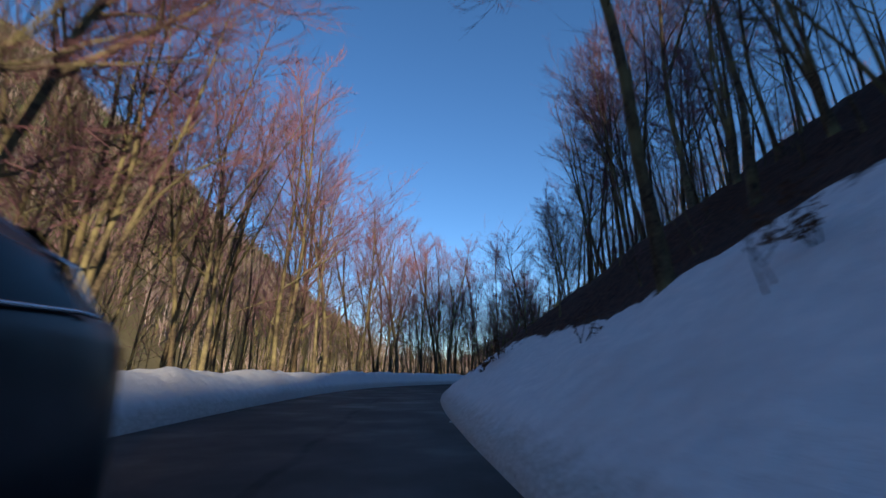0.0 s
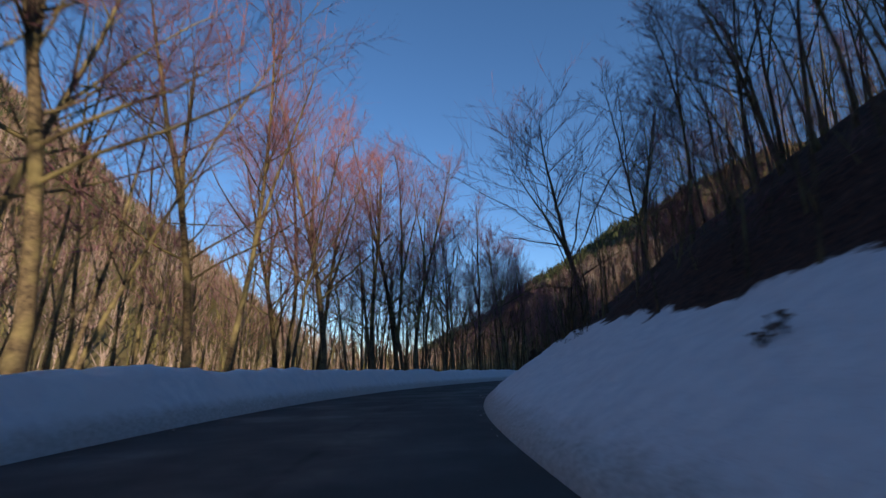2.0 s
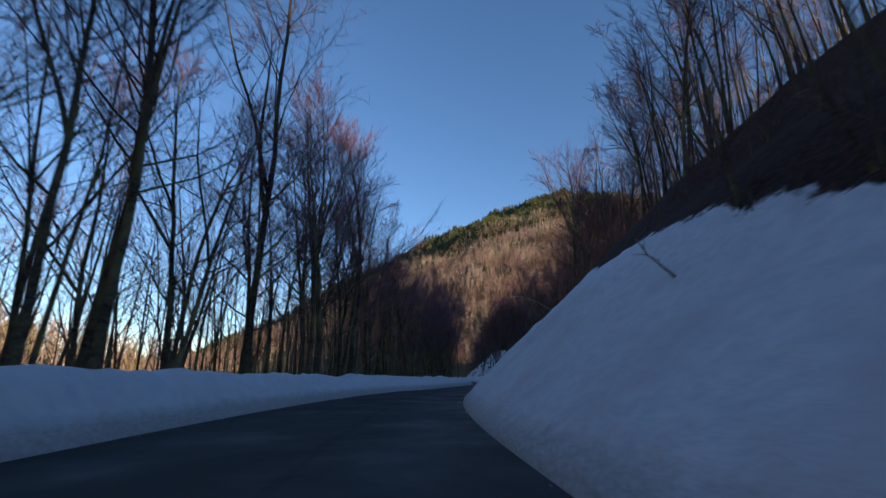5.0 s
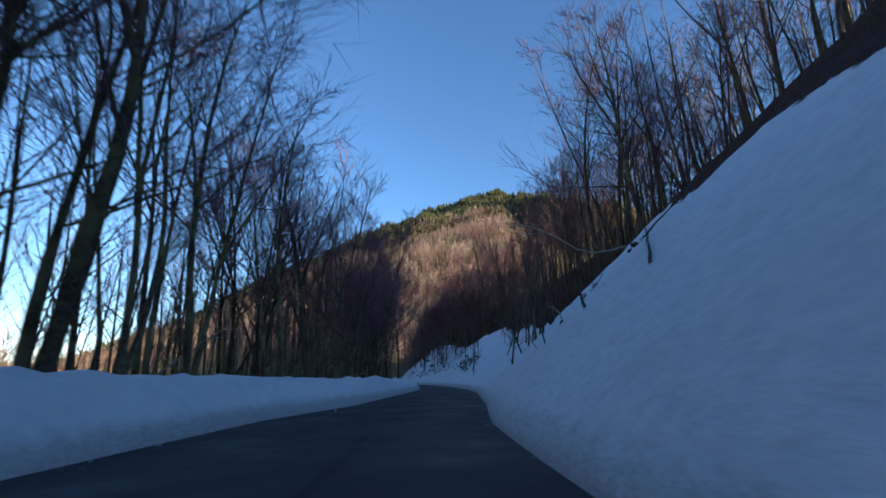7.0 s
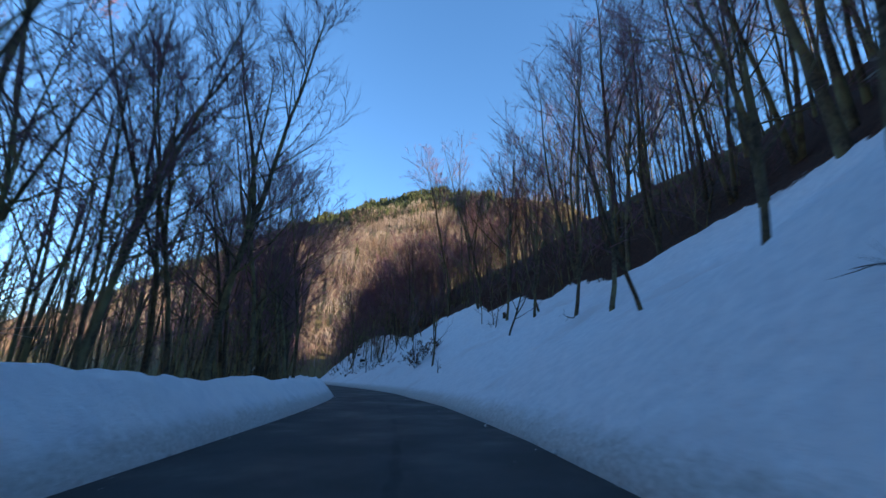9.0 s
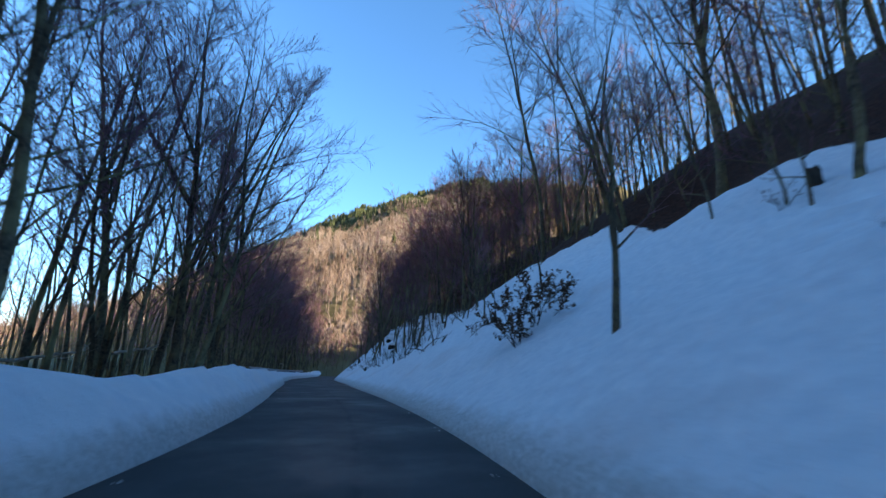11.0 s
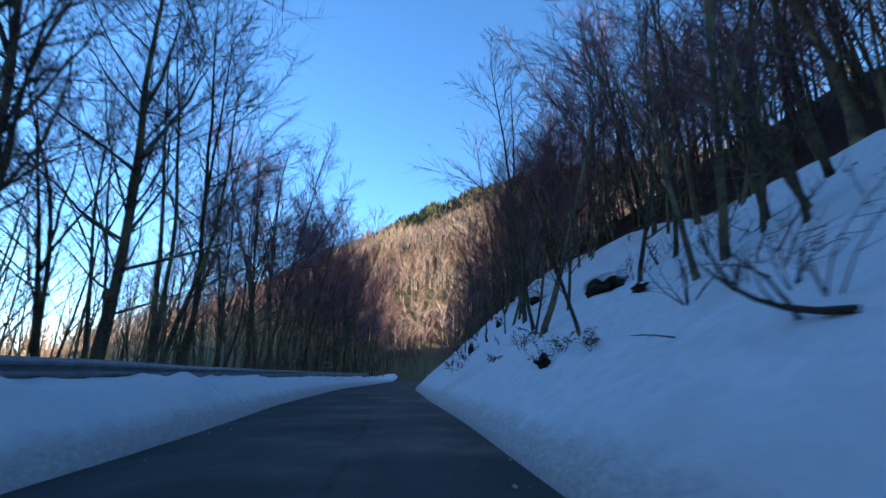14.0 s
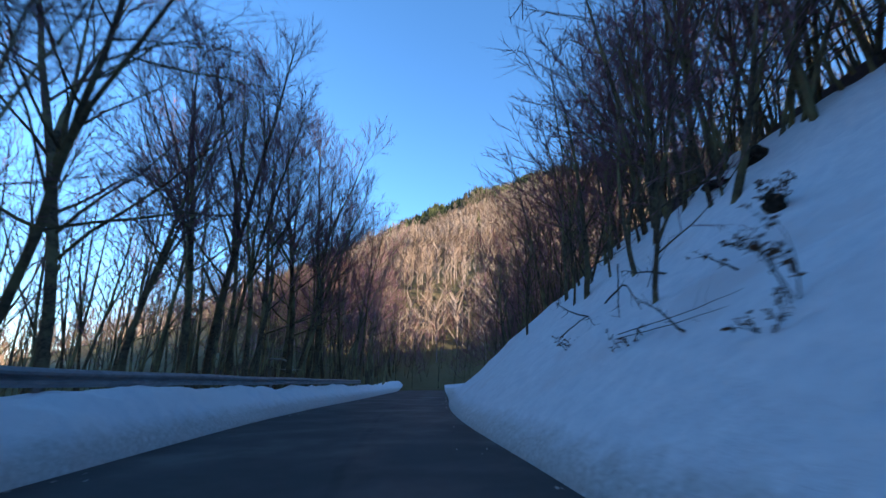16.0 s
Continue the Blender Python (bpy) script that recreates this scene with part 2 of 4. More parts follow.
# stations, slope of the cutting, and how wide its snow is
CUT_S = [-70, 0, 6, 12, 17, 23, 30, 40, 50, 55, 62, 76, 90, 103, 112, 125, 143, 148, 154, 158, 162, 167, 172, 190, 203, 260]
CUT_SLOPE = [0.7, 0.7, 0.71, 0.76, 0.8, 0.71, 0.68, 0.6, 0.64, 0.7, 0.76, 0.9, 0.91, 0.95, 0.9, 0.62, 0.57, 0.64, 0.66, 0.76, 0.78, 0.73, 0.63, 0.65, 0.85, 0.85]
CUT_SNOW = [4.5, 4.5, 4.1, 3.5, 2.6, 2.4, 3.3, 3.2, 3.4, 4.0, 3.8, 6, 8, 9.2, 9.8, 11, 12, 12, 12, 11.8, 10.8, 11, 11.2, 12, 11, 11]
RIDGE_TURN = [-180, -110, -80, -66, -55, -45, -31, -22, -13, -4, 10, 24, 35, 50, 75, 110, 180]
RIDGE_UP = [6, 8, 15, 22, 24.0, 22.2, 16.3, 11.2, 5.6, 1.0, 0.3, 11, 23, 31, 33, 16, 6]
# a spur beyond the cutting that turns its shaded side to the road: its two ends, and the crest's height from the one to the other
SPUR_A, SPUR_B = np.array((690.0, 552.0)), np.array((300.0, 60.0))
SPUR_AT, SPUR_UP = [0, 0.5, 0.65, 0.8, 1], [340, 208, 160, 92, 28]


def spur(x, y):
    """The height of the spur's sides over the valley."""
    way = SPUR_B - SPUR_A
    size = float(np.hypot(*way))
    way = way / size
    t = ((x - SPUR_A[0]) * way[0] + (y - SPUR_A[1]) * way[1]) / size
    q = (x - SPUR_A[0]) * way[1] - (y - SPUR_A[1]) * way[0]
    top = np.interp(t, SPUR_AT, SPUR_UP) - 1.1 * size * np.clip(-t, 0, None) - 0.3 * size * np.clip(t - 1, 0, None)
    return top - np.where(q > 0, 1.1 * q, -0.3 * q) + 5 * waves(x, y, 70, 23)


def height(s, u, x, y):
    """The ground's height at a station and a distance from the road's line."""
    s, u, x, y = (np.asarray(v, float) for v in (s, u, x, y))
    r, l = u - right_edge(s), left_edge(s) - u
    slope, wide = np.interp(s, CUT_S, CUT_SLOPE), np.interp(s, CUT_S, CUT_SNOW)
    right = 0.45 * np.clip(r / 0.5, 0, 1) ** 0.6 + slope * np.clip(np.minimum(r, wide) - 0.4, 0, None)
    # behind the start the slope is made steeper, out of view, to shade road and bank
    right = right + np.clip(r - wide, 0, None) * np.interp(s, [-14, 8, 60, 84, 112, 150, 240], [1.35, 0.7, 0.72, 0.95, 0.92, 0.72, 0.72])
    right = right + np.clip(r / 4, 0, 1) * (0.28 * waves(x, y, 9, 3) + 0.1 * waves(x, y, 2.4, 4)) + np.clip(r, 0, 1) * 0.04 * waves(x, y, 0.9, 14)
    right = right * np.interp(s, [222, 262], [1, 0.1])
    top = np.interp(s, [20, 50, 76, 100, 118, 150, 200, 262], [42, 23, 27, 39, 44, 44, 32, 25])
    right = right / (1 + (np.maximum(right, 0) / top) ** 4) ** 0.25
    crest = np.interp(s, [-70, 30, 50, 110, 148, 158, 182, 200, 212, 260], [1.1, 1.15, 1.3, 1.15, 0.92, 1.15, 1.0, 0.95, 0.85, 0.8])
    left = crest * np.clip(l / 0.9, 0, 1) ** 0.7 + np.clip(l / 0.6, 0, 1) * (0.1 * waves(x, y, 5, 5) + 0.075 * waves(x, y, 1.3, 6) + 0.05 * waves(x, y, 0.55, 16))
    left = left - (crest - 0.25) * np.clip((l - 1.8) / 2.5, 0, 1) - 0.1 * np.clip(l - 4, 0, 60)
    left = left + np.clip((l - 4) / 6, 0, 1) * 0.3 * waves(x, y, 11, 8)
    near = np.where(r > 0, right, np.where(l > 0, left, 0.0))
    dx, dy = x - 60, y - 110
    turn = np.degrees(np.arctan2(-dx, dy))
    far = np.hypot(dx, dy)
    crest = 850 * np.tan(np.radians(np.interp(turn, RIDGE_TURN, RIDGE_UP)))
    back = np.where(far < 850, np.clip((far - 125) / 725, 0, 1), np.clip(1.35 - far / 2400, 0.2, 1))
    back = crest * back + np.clip((far - 200) / 200, 0, 1) * (9 * waves(x, y, 160, 21) + 4 * waves(x, y, 60, 22))
    back = np.maximum(back, spur(x, y))
    away = np.clip(np.maximum((np.abs(u) - 14) / 10, (s - 250) / 80), 0, 1)
    return np.where(far > 125, near + away * (np.maximum(near, back) - near), near)


def sheet(name, rows, cols, verts, mat, label, category):
    me = bpy.data.meshes.new(name)
    i = np.arange(rows * cols).reshape(rows, cols)
    f = np.stack([i[:-1, :-1], i[1:, :-1], i[1:, 1:], i[:-1, 1:]], -1).reshape(-1, 4)
    me.from_pydata(verts.reshape(-1, 3).tolist(), [], f.tolist())
    me.polygons.foreach_set("use_smooth", [True] * len(me.polygons))
    me.materials.append(mat)
    return tagged(new(name, me), label, category, kind="structure")


def strip(name, edge, offs, mat, label, category, s0=-60.0, s1=266.0):
    """A strip of ground along the road, at the given distances from an edge of it."""
    keep = np.array([k for k in range(len(LINE)) if s0 <= k * STEP - START <= s1])
    s = (keep * STEP - START)[:, None]
    u = edge(s) + np.asarray(offs, float)[None] if edge else np.linspace(0, 1, 14)[None] * (right_edge(s) + 0.5 - left_edge(s) + 0.5) + left_edge(s) - 0.5
    xy = LINE[keep][:, None] + RIGHT[keep][:, None] * u[..., None]
    z = height(s + 0 * u, u, xy[..., 0], xy[..., 1]) if edge else 0 * u
    return sheet(name, len(keep), u.shape[1], np.concatenate([xy, z[..., None]], 2), mat, label, category)


road = strip("road", None, [], ASPHALT, "dark asphalt mountain road between ploughed snow banks", "road")
wide_road = road.data.attributes.new("across", "FLOAT", "POINT")
wide_road.data.foreach_set("value", np.tile(np.linspace(0, 1, 14), len(road.data.vertices) // 14).astype(np.float32))
strip("snow_bank", left_edge, -np.r_[0, 0.04, 0.1, 0.18, 0.3, 0.42, 0.55, 0.7, 0.85, 1.0, 1.2, 1.4, 1.7, 2.0, 2.4, 2.8, 3.3, 3.9, 4.6][::-1], SNOW,
      "ploughed white snow bank along the road in shade", "snow bank")
cut = strip("snow_slope", right_edge, np.r_[0, 0.04, 0.1, 0.18, 0.3, 0.42, 0.55, 0.75, 1.0, 1.3, 1.6, 2.0, 2.4, 2.8, 3.2, 3.7, 4.2, 4.8, 5.4, 6, 6.7, 7.4, 8.2, 9,
                                      9.8, 10.6, 11.6, 12.6, 13.8, 15, 17, 19, 22, 26, 31], CUTTING, "steep cutting with snow below and dark leaf litter above", "slope")
cv = np.array([v.co[:2] for v in cut.data.vertices])
cs, cu = stations(cv)
deep = cut.data.attributes.new("snow", "FLOAT", "POINT")
deep.data.foreach_set("value", (np.interp(cs, CUT_S, CUT_SNOW) - (cu - right_edge(cs)) + 0.5).astype(np.float32))
strip("forest_floor", left_edge, -np.r_[4.6, 5.5, 7, 9, 11, 13, 16, 20, 25, 30][::-1], LITTER, "brown leaf-littered forest floor below the road", "forest floor")

gc = np.r_[np.arange(-2600, -220, 70), np.arange(-220, 340, 8), np.arange(340, 1000, 18), np.arange(1000, 3000, 75)].astype(float)
gx, gy = (v.ravel() for v in np.meshgrid(gc, gc, indexing="ij"))
gs, gu = stations(np.stack([gx, gy], 1))
gz = height(gs, gu, gx, gy)
beside = (gs > -58) & (gs < 264)
gz = gz - np.where(beside, 3 * np.clip((36 - np.abs(gu)) / 6, 0, 1), 0)
sheet("ground", len(gc), len(gc), np.stack([gx, gy, gz], 1), HILLS, "wooded hills and valley sides in winter", "ground")


# ---- trees ----
class Tubes:
    """Gathers tapered tubes along lines into one mesh."""

    def __init__(self):
        self.v, self.f, self.n = [], [], 0

    def add(self, pts, radii, sides):
        pts, radii = np.asarray(pts, float), np.asarray(radii, float)
        way = np.gradient(pts, axis=0)
        way /= np.linalg.norm(way, axis=1)[:, None] + 1e-9
        ref = np.array([0.31, 0.95, 0.05]) if abs(way[0, 2]) > 0.5 else np.array([0.05, 0.1, 1.0])
        a = np.cross(way, ref)
        a /= np.linalg.norm(a, axis=1)[:, None] + 1e-9
        b = np.cross(way, a)
        k, tip = len(pts), radii[-1] < 0.002
        ang = np.arange(sides) * 2 * math.pi / sides
        ring = a[:, None] * np.cos(ang)[None, :, None] + b[:, None] * np.sin(ang)[None, :, None]
        v = pts[:, None] + ring * radii[:, None, None]
        n, m = self.n, k - 1 if tip else k
        self.v.append(v[:m].reshape(-1, 3))
        for i in range(m - 1):
            for j in range(sides):
                q = (j + 1) % sides
                self.f.append((n + i * sides + j, n + i * sides + q, n + (i + 1) * sides + q, n + (i + 1) * sides + j))
        self.n += m * sides
        if tip:
            self.v.append(pts[-1:])
            for j in range(sides):
                self.f.append((n + (m - 1) * sides + j, n + (m - 1) * sides + (j + 1) % sides, self.n))
            self.n += 1

    def blade(self, base, tip, width):
        """A twig too fine for a tube: one slender tapering face."""
        way = tip - base
        side = np.cross(way, (0.37 * way[1] + 0.1, way[2], -way[0]))
        side *= width / (np.linalg.norm(side) + 1e-9)
        self.v.append(np.array((base - side, base + side, tip)))
        self.f.append((self.n, self.n + 1, self.n + 2))
        self.n += 3

    def mesh(self, name, mat):
        me = bpy.data.meshes.new(name)
        me.from_pydata(np.concatenate(self.v).tolist(), [], self.f)
        me.polygons.foreach_set("use_smooth", [True] * len(me.polygons))
        me.materials.append(mat)
        return me


def bent(rng, start, way, length, segs, up, wild):
    """A line that wanders off and turns upwards."""
    pts, way = [np.array(start, float)], np.array(way, float)
    for _ in range(segs):
        way = way + rng.normal(0, wild, 3) + (0, 0, up)
        way /= np.linalg.norm(way)
        pts.append(pts[-1] + way * length / segs)
    return np.array(pts)


def along(pts, t):
    k = min(int(t * (len(pts) - 1)), len(pts) - 2)
    f = t * (len(pts) - 1) - k
    way = pts[k + 1] - pts[k]
    return pts[k] * (1 - f) + pts[k + 1] * f, way / np.linalg.norm(way)


def off_way(rng, way, angle):
    """A way that leaves another one at about that angle."""
    a = np.cross(way, rng.normal(0, 1, 3))
    a /= np.linalg.norm(a)
    return way * math.cos(angle) + a * math.sin(angle)


def grow(seed, tall, radius, limbs, subs, twigs, stems=1, lean=0.05, low=0.35, spread=0.3, fine=True, forks=1, droop=0.0):
    """The three meshes of a bare tree: a forking trunk, long rising branches, and a haze of fine twigs."""
    rng = np.random.default_rng(seed)
    trunk, branch, twig = Tubes(), Tubes(), Tubes()
    for k in range(stems):
        tilt = rng.normal(0, lean + (0.1 if stems > 1 else 0), 2)
        high = tall * rng.uniform(0.85, 1.05)
        pts = bent(rng, (rng.normal(0, 0.12 * (stems > 1)), rng.normal(0, 0.12 * (stems > 1)), -0.4), (tilt[0], tilt[1], 1), high + 0.4, 12 if fine else 5, 0.03, 0.05)
        t = np.linspace(0, 1, len(pts))
        thick = radius / stems**0.4
        rad = thick * (1 - t) ** 0.8 + 0.01
        rad[0] *= 1.4
        trunk.add(pts, rad, 7 if fine else 4)
        hosts = [(pts, low, thick)]
        for _ in range(forks):
            at = rng.uniform(0.32, 0.62)
            p, w = along(pts, at)
            size = high * (1 - at) * rng.uniform(0.7, 0.95)
            line = bent(rng, p, off_way(rng, w, rng.uniform(0.3, 0.5)), size, 7 if fine else 3, 0.05, 0.06)
            wide = thick * (1 - at) ** 0.8 * 0.8
            trunk.add(line, wide * np.linspace(1, 0, len(line)) ** 0.8 + 0.008, 6 if fine else 3)
            hosts.append((line, 0.12, wide))
        count = max(3, limbs // stems)
        for i in range(count):
            pts, first, wide = hosts[0 if i % 5 < 3 else i % len(hosts)]
            at = first + (0.98 - first) * ((i + rng.uniform(0, 1)) / count) ** 0.85
            p, w = along(pts, at)
            size = tall * spread * (1.15 - at) * rng.uniform(0.65, 1.25) + 0.7
            open_way = 1.1 - 0.6 * at + rng.normal(0, 0.15)
            line = bent(rng, p, off_way(rng, w, open_way), size, 6 if fine else 2, (0.07 if fine else 0.13) - droop, 0.11)
            thick2 = min(wide * 0.34 * (1.1 - at) + 0.008, 0.07)
            branch.add(line, thick2 * np.linspace(1, 0.0, len(line)) ** 0.9 + 0.003, 4 if fine else 3)
            flat = np.cross(w, line[-1] - line[0])
            flat /= np.linalg.norm(flat) + 1e-9
            for j in range(subs):
                pos = 0.2 + 0.78 * (j + rng.uniform(0, 1)) / subs
                q, w2 = along(line, pos)
                s2 = size * rng.uniform(0.28, 0.5) * (1.25 - 0.7 * pos) + 0.15
                way = w2 + flat * (1 if j % 2 else -1) * rng.uniform(0.35, 0.85) + rng.normal(0, 0.3, 3)
                l2 = bent(rng, q, way / np.linalg.norm(way), s2, 1, 0.07 - droop * 0.5, 0.12)
                if fine:
                    twig.add(l2, 0.012 * np.linspace(1, 0, len(l2)), 3)
                else:
                    twig.blade(l2[0], l2[-1], 0.016)
                for n in range(twigs):
                    q3, w3 = along(l2, 0.15 + 0.85 * (n + rng.uniform(0, 1)) / twigs)
                    way = w3 + rng.normal(0, 0.4, 3) + (0, 0, 0.12)
                    twig.blade(q3, q3 + way / np.linalg.norm(way) * s2 * rng.uniform(0.3, 0.7), 0.0085 if fine else 0.014)
        for line_from, _, _ in hosts:
            for _ in range(5):
                line = bent(rng, along(line_from, rng.uniform(0.75, 0.98))[0], off_way(rng, np.array((0, 0, 1.0)), rng.uniform(0.15, 0.55)), tall * 0.1, 3, 0.05, 0.08)
                twig.add(line, 0.013 * np.linspace(1, 0, len(line)), 3)
                for n in range(twigs):
                    q3, w3 = along(line, rng.uniform(0.2, 0.95))
                    way = w3 + rng.normal(0, 0.35, 3)
                    twig.blade(q3, q3 + way / np.linalg.norm(way) * tall * 0.05, 0.0085 if fine else 0.014)
    return trunk.mesh("trunk", BARK), branch.mesh("branch", BARK), twig.mesh("twig", TWIG)


def tree(meshes, label, group):
    """A tree: an empty at its foot, with trunk, branches and twigs."""
    foot = tagged(new("bare_tree"), label, "tree", group)
    for me in meshes:
        ob = new(me.name.split(".")[0], me)
        ob.parent = foot
        if ob.name.split(".")[0] != "trunk":
            tagged(ob, kind="stuff")
    return foot


NEAR = [grow(100 + k, h, r, n, 10, 11, st, ln, lo, sp, True, fk, dr) for k, (h, r, n, st, ln, lo, sp, fk, dr) in enumerate([
    (20, 0.17, 28, 1, 0.02, 0.2, 0.37, 2, 0.0), (18, 0.12, 25, 1, 0.04, 0.24, 0.34, 1, 0.0), (21, 0.19, 30, 1, 0.02, 0.2, 0.38, 2, 0.0), (17, 0.1, 22, 1, 0.05, 0.28, 0.34, 1, 0.0),
    (19, 0.17, 30, 2, 0.04, 0.24, 0.36, 1, 0.0), (18, 0.16, 30, 3, 0.05, 0.26, 0.35, 0, 0.0), (13, 0.075, 20, 1, 0.05, 0.18, 0.38, 1, 0.0), (22, 0.16, 26, 1, 0.02, 0.33, 0.34, 1, 0.0),
    (17, 0.2, 32, 1, 0.01, 0.12, 0.64, 1, 0.105)])]
MID = [grow(200 + k, h, r, n, 6, 6, st, ln, lo, sp, False, fk) for k, (h, r, n, st, ln, lo, sp, fk) in enumerate([
    (19, 0.13, 19, 1, 0.03, 0.26, 0.34, 1), (17, 0.1, 18, 1, 0.04, 0.3, 0.32, 1), (20, 0.14, 20, 2, 0.04, 0.26, 0.33, 0), (15, 0.08, 16, 1, 0.05, 0.26, 0.34, 1),
    (21, 0.14, 18, 1, 0.03, 0.34, 0.32, 2), (12, 0.06, 15, 1, 0.06, 0.2, 0.36, 1)])]
DEEP = [grow(250 + k, h, r, n, 4, 4, 1, ln, lo, sp, False, fk) for k, (h, r, n, ln, lo, sp, fk) in enumerate([
    (19, 0.12, 13, 0.04, 0.24, 0.34, 1), (17, 0.1, 12, 0.05, 0.28, 0.32, 0), (15, 0.075, 12, 0.06, 0.22, 0.34, 0), (21, 0.13, 13, 0.03, 0.32, 0.32, 1)])]
BUSHY = [grow(270 + k, h, 0.045, n, 5, 5, st, 0.08, 0.06, 0.4, False, 0) for k, (h, n, st) in enumerate([(9, 16, 1), (7, 14, 2), (10, 17, 1), (6, 13, 2)])]
LEFT_LABEL = "tall bare deciduous tree with grey-brown bark beyond the snow bank"
RIGHT_LABEL = "bare deciduous tree on the hillside above the snow cutting"
masters = {}


def stand(spot, turn, lean):
    """A pose at a spot, turned about the vertical and then leaning over that far for each metre of height."""
    tilt = Vector((0, 0, 1)).rotation_difference(Vector((lean[0], lean[1], 1))).to_matrix().to_4x4()
    return Matrix.Translation((spot[0], spot[1], spot[2] - 0.05)) @ tilt @ Matrix.Rotation(radians(turn), 4, "Z")


def leaning(s, wild):
    """How trees lean at a station: towards the open road at the first bend, upright later."""
    k = int(np.clip(round((s + START) / STEP), 0, len(LINE) - 1))
    return RIGHT[k] * float(np.interp(s, [35, 55], [0.085, 0.0])) + rng.normal(0, wild, 2)


def plant(kind, k, spot, size, turn, label, group, lean=(0, 0)):
    key = (id(kind), k, group)
    m = stand(spot, turn, lean)
    if key not in masters:
        masters[key] = tree(kind[k], label, group)
        masters[key].matrix_basis = m @ Matrix.Scale(size, 4)
        return masters[key]
    made = copy_thing(masters[key], m)
    made.scale = (size, size, size)
    return made


rng = np.random.default_rng(7)
taken = []


def free(x, y, gap):
    if any((x - a) ** 2 + (y - b) ** 2 < gap * gap for a, b in taken):
        return False
    taken.append((x, y))
    return True


# single trees that stand out: station, distance, kind, size, and how far each leans towards the road
for s, u, k, size, tip in [(26, -7.7, 4, 1.05, 0.07), (36, -8.6, 2, 1.0, 0.05), (53, -12, 7, 1.0, 0.0), (58, -8.4, 0, 0.95, 0.0), (59.4, -7.3, 7, 0.9, 0.0), (63.5, -7.3, 2, 0.9, 0.0), (70, -9.8, 4, 0.9, 0.0),
                           (82, -11.5, 0, 0.95, 0.02), (91.5, -9.0, 2, 1.0, 0.13), (99, -8.5, 5, 1.0, 0.03), (110, -10.9, 4, 0.85, 0.0), (115, -12, 0, 0.85, 0.0), (159, -10, 2, 1.0, 0.0), (185, -10.2, 0, 1.0, 0.0),
                           (205, -8.8, 1, 1.0, 0.16), (209, -10.5, 2, 1.0, 0.0), (216, -7.4, 5, 1.0, 0.0), (220, -6.8, 0, 0.95, 0.0)]:
    p = place(s, u)
    taken.append((p.x, p.y))
    plant(NEAR, k, p, size, rng.uniform(0, 360), LEFT_LABEL, "trees left of the road", RIGHT[int(round((s + START) / STEP))] * tip + rng.normal(0, 0.012, 2))
for s, u, k, size in [(27.5, 11.6, 1, 0.8), (23, 12.5, 3, 0.8), (20, 14, 6, 0.95), (33, 12, 1, 0.75), (170, 15, 7, 0.75), (181, 6.2, 3, 0.62), (194, 6.6, 1, 0.8)]:
    p = place(s, u)
    taken.append((p.x, p.y))
    plant(NEAR, k, p, size, rng.uniform(0, 360), RIGHT_LABEL, "trees on the cutting")
p = place(54, 7.0)
taken.append((p.x, p.y))
plant(NEAR, 8, p, 0.86, 205, "spreading bare beech with long level limbs above the snow", "trees on the cutting", (-0.085, 0.045))

class Joined:
    """Gathers placed copies of trees into one mesh, for trees too many to count."""

    def __init__(self):
        self.v, self.f, self.n = [], [], 0
        self.cache = {}

    def add(self, kind, k, spot, size, turn, lean):
        key = (id(kind), k)
        if key not in self.cache:
            self.cache[key] = []
            for me in kind[k]:
                v, c, n = np.empty(len(me.vertices) * 3), np.empty(len(me.loops), np.int32), np.empty(len(me.polygons), np.int32)
                me.vertices.foreach_get("co", v)
                me.loops.foreach_get("vertex_index", c)
                me.polygons.foreach_get("loop_total", n)
                self.cache[key].append((v.reshape(-1, 3), c, n))
        m = np.array((stand(spot, turn, lean) @ Matrix.Scale(size, 4)))
        for slot, (v, c, n) in enumerate(self.cache[key]):
            self.v.append(v @ m[:3, :3].T + m[:3, 3])
            self.f.append((c + self.n, n, np.full(len(n), 1 if slot == 2 else 0, np.int32)))
            self.n += len(v)

    def finish(self, name, label):
        me = bpy.data.meshes.new(name)
        corners, counts, slots = (np.concatenate([f[i] for f in self.f]).astype(np.int32) for i in range(3))
        me.vertices.add(self.n)
        me.vertices.foreach_set("co", np.concatenate(self.v).ravel().astype(np.float32))
        me.loops.add(len(corners))
        me.loops.foreach_set("vertex_index", corners)
        me.polygons.add(len(counts))
        me.polygons.foreach_set("loop_start", np.r_[0, np.cumsum(counts)[:-1]].astype(np.int32))
        me.materials.append(BARK)
        me.materials.append(TWIG)
        me.polygons.foreach_set("material_index", slots)
        me.polygons.foreach_set("use_smooth", [True] * len(counts))
        me.update(calc_edges=True)
        return tagged(new(name, me), label, "trees", kind="stuff")


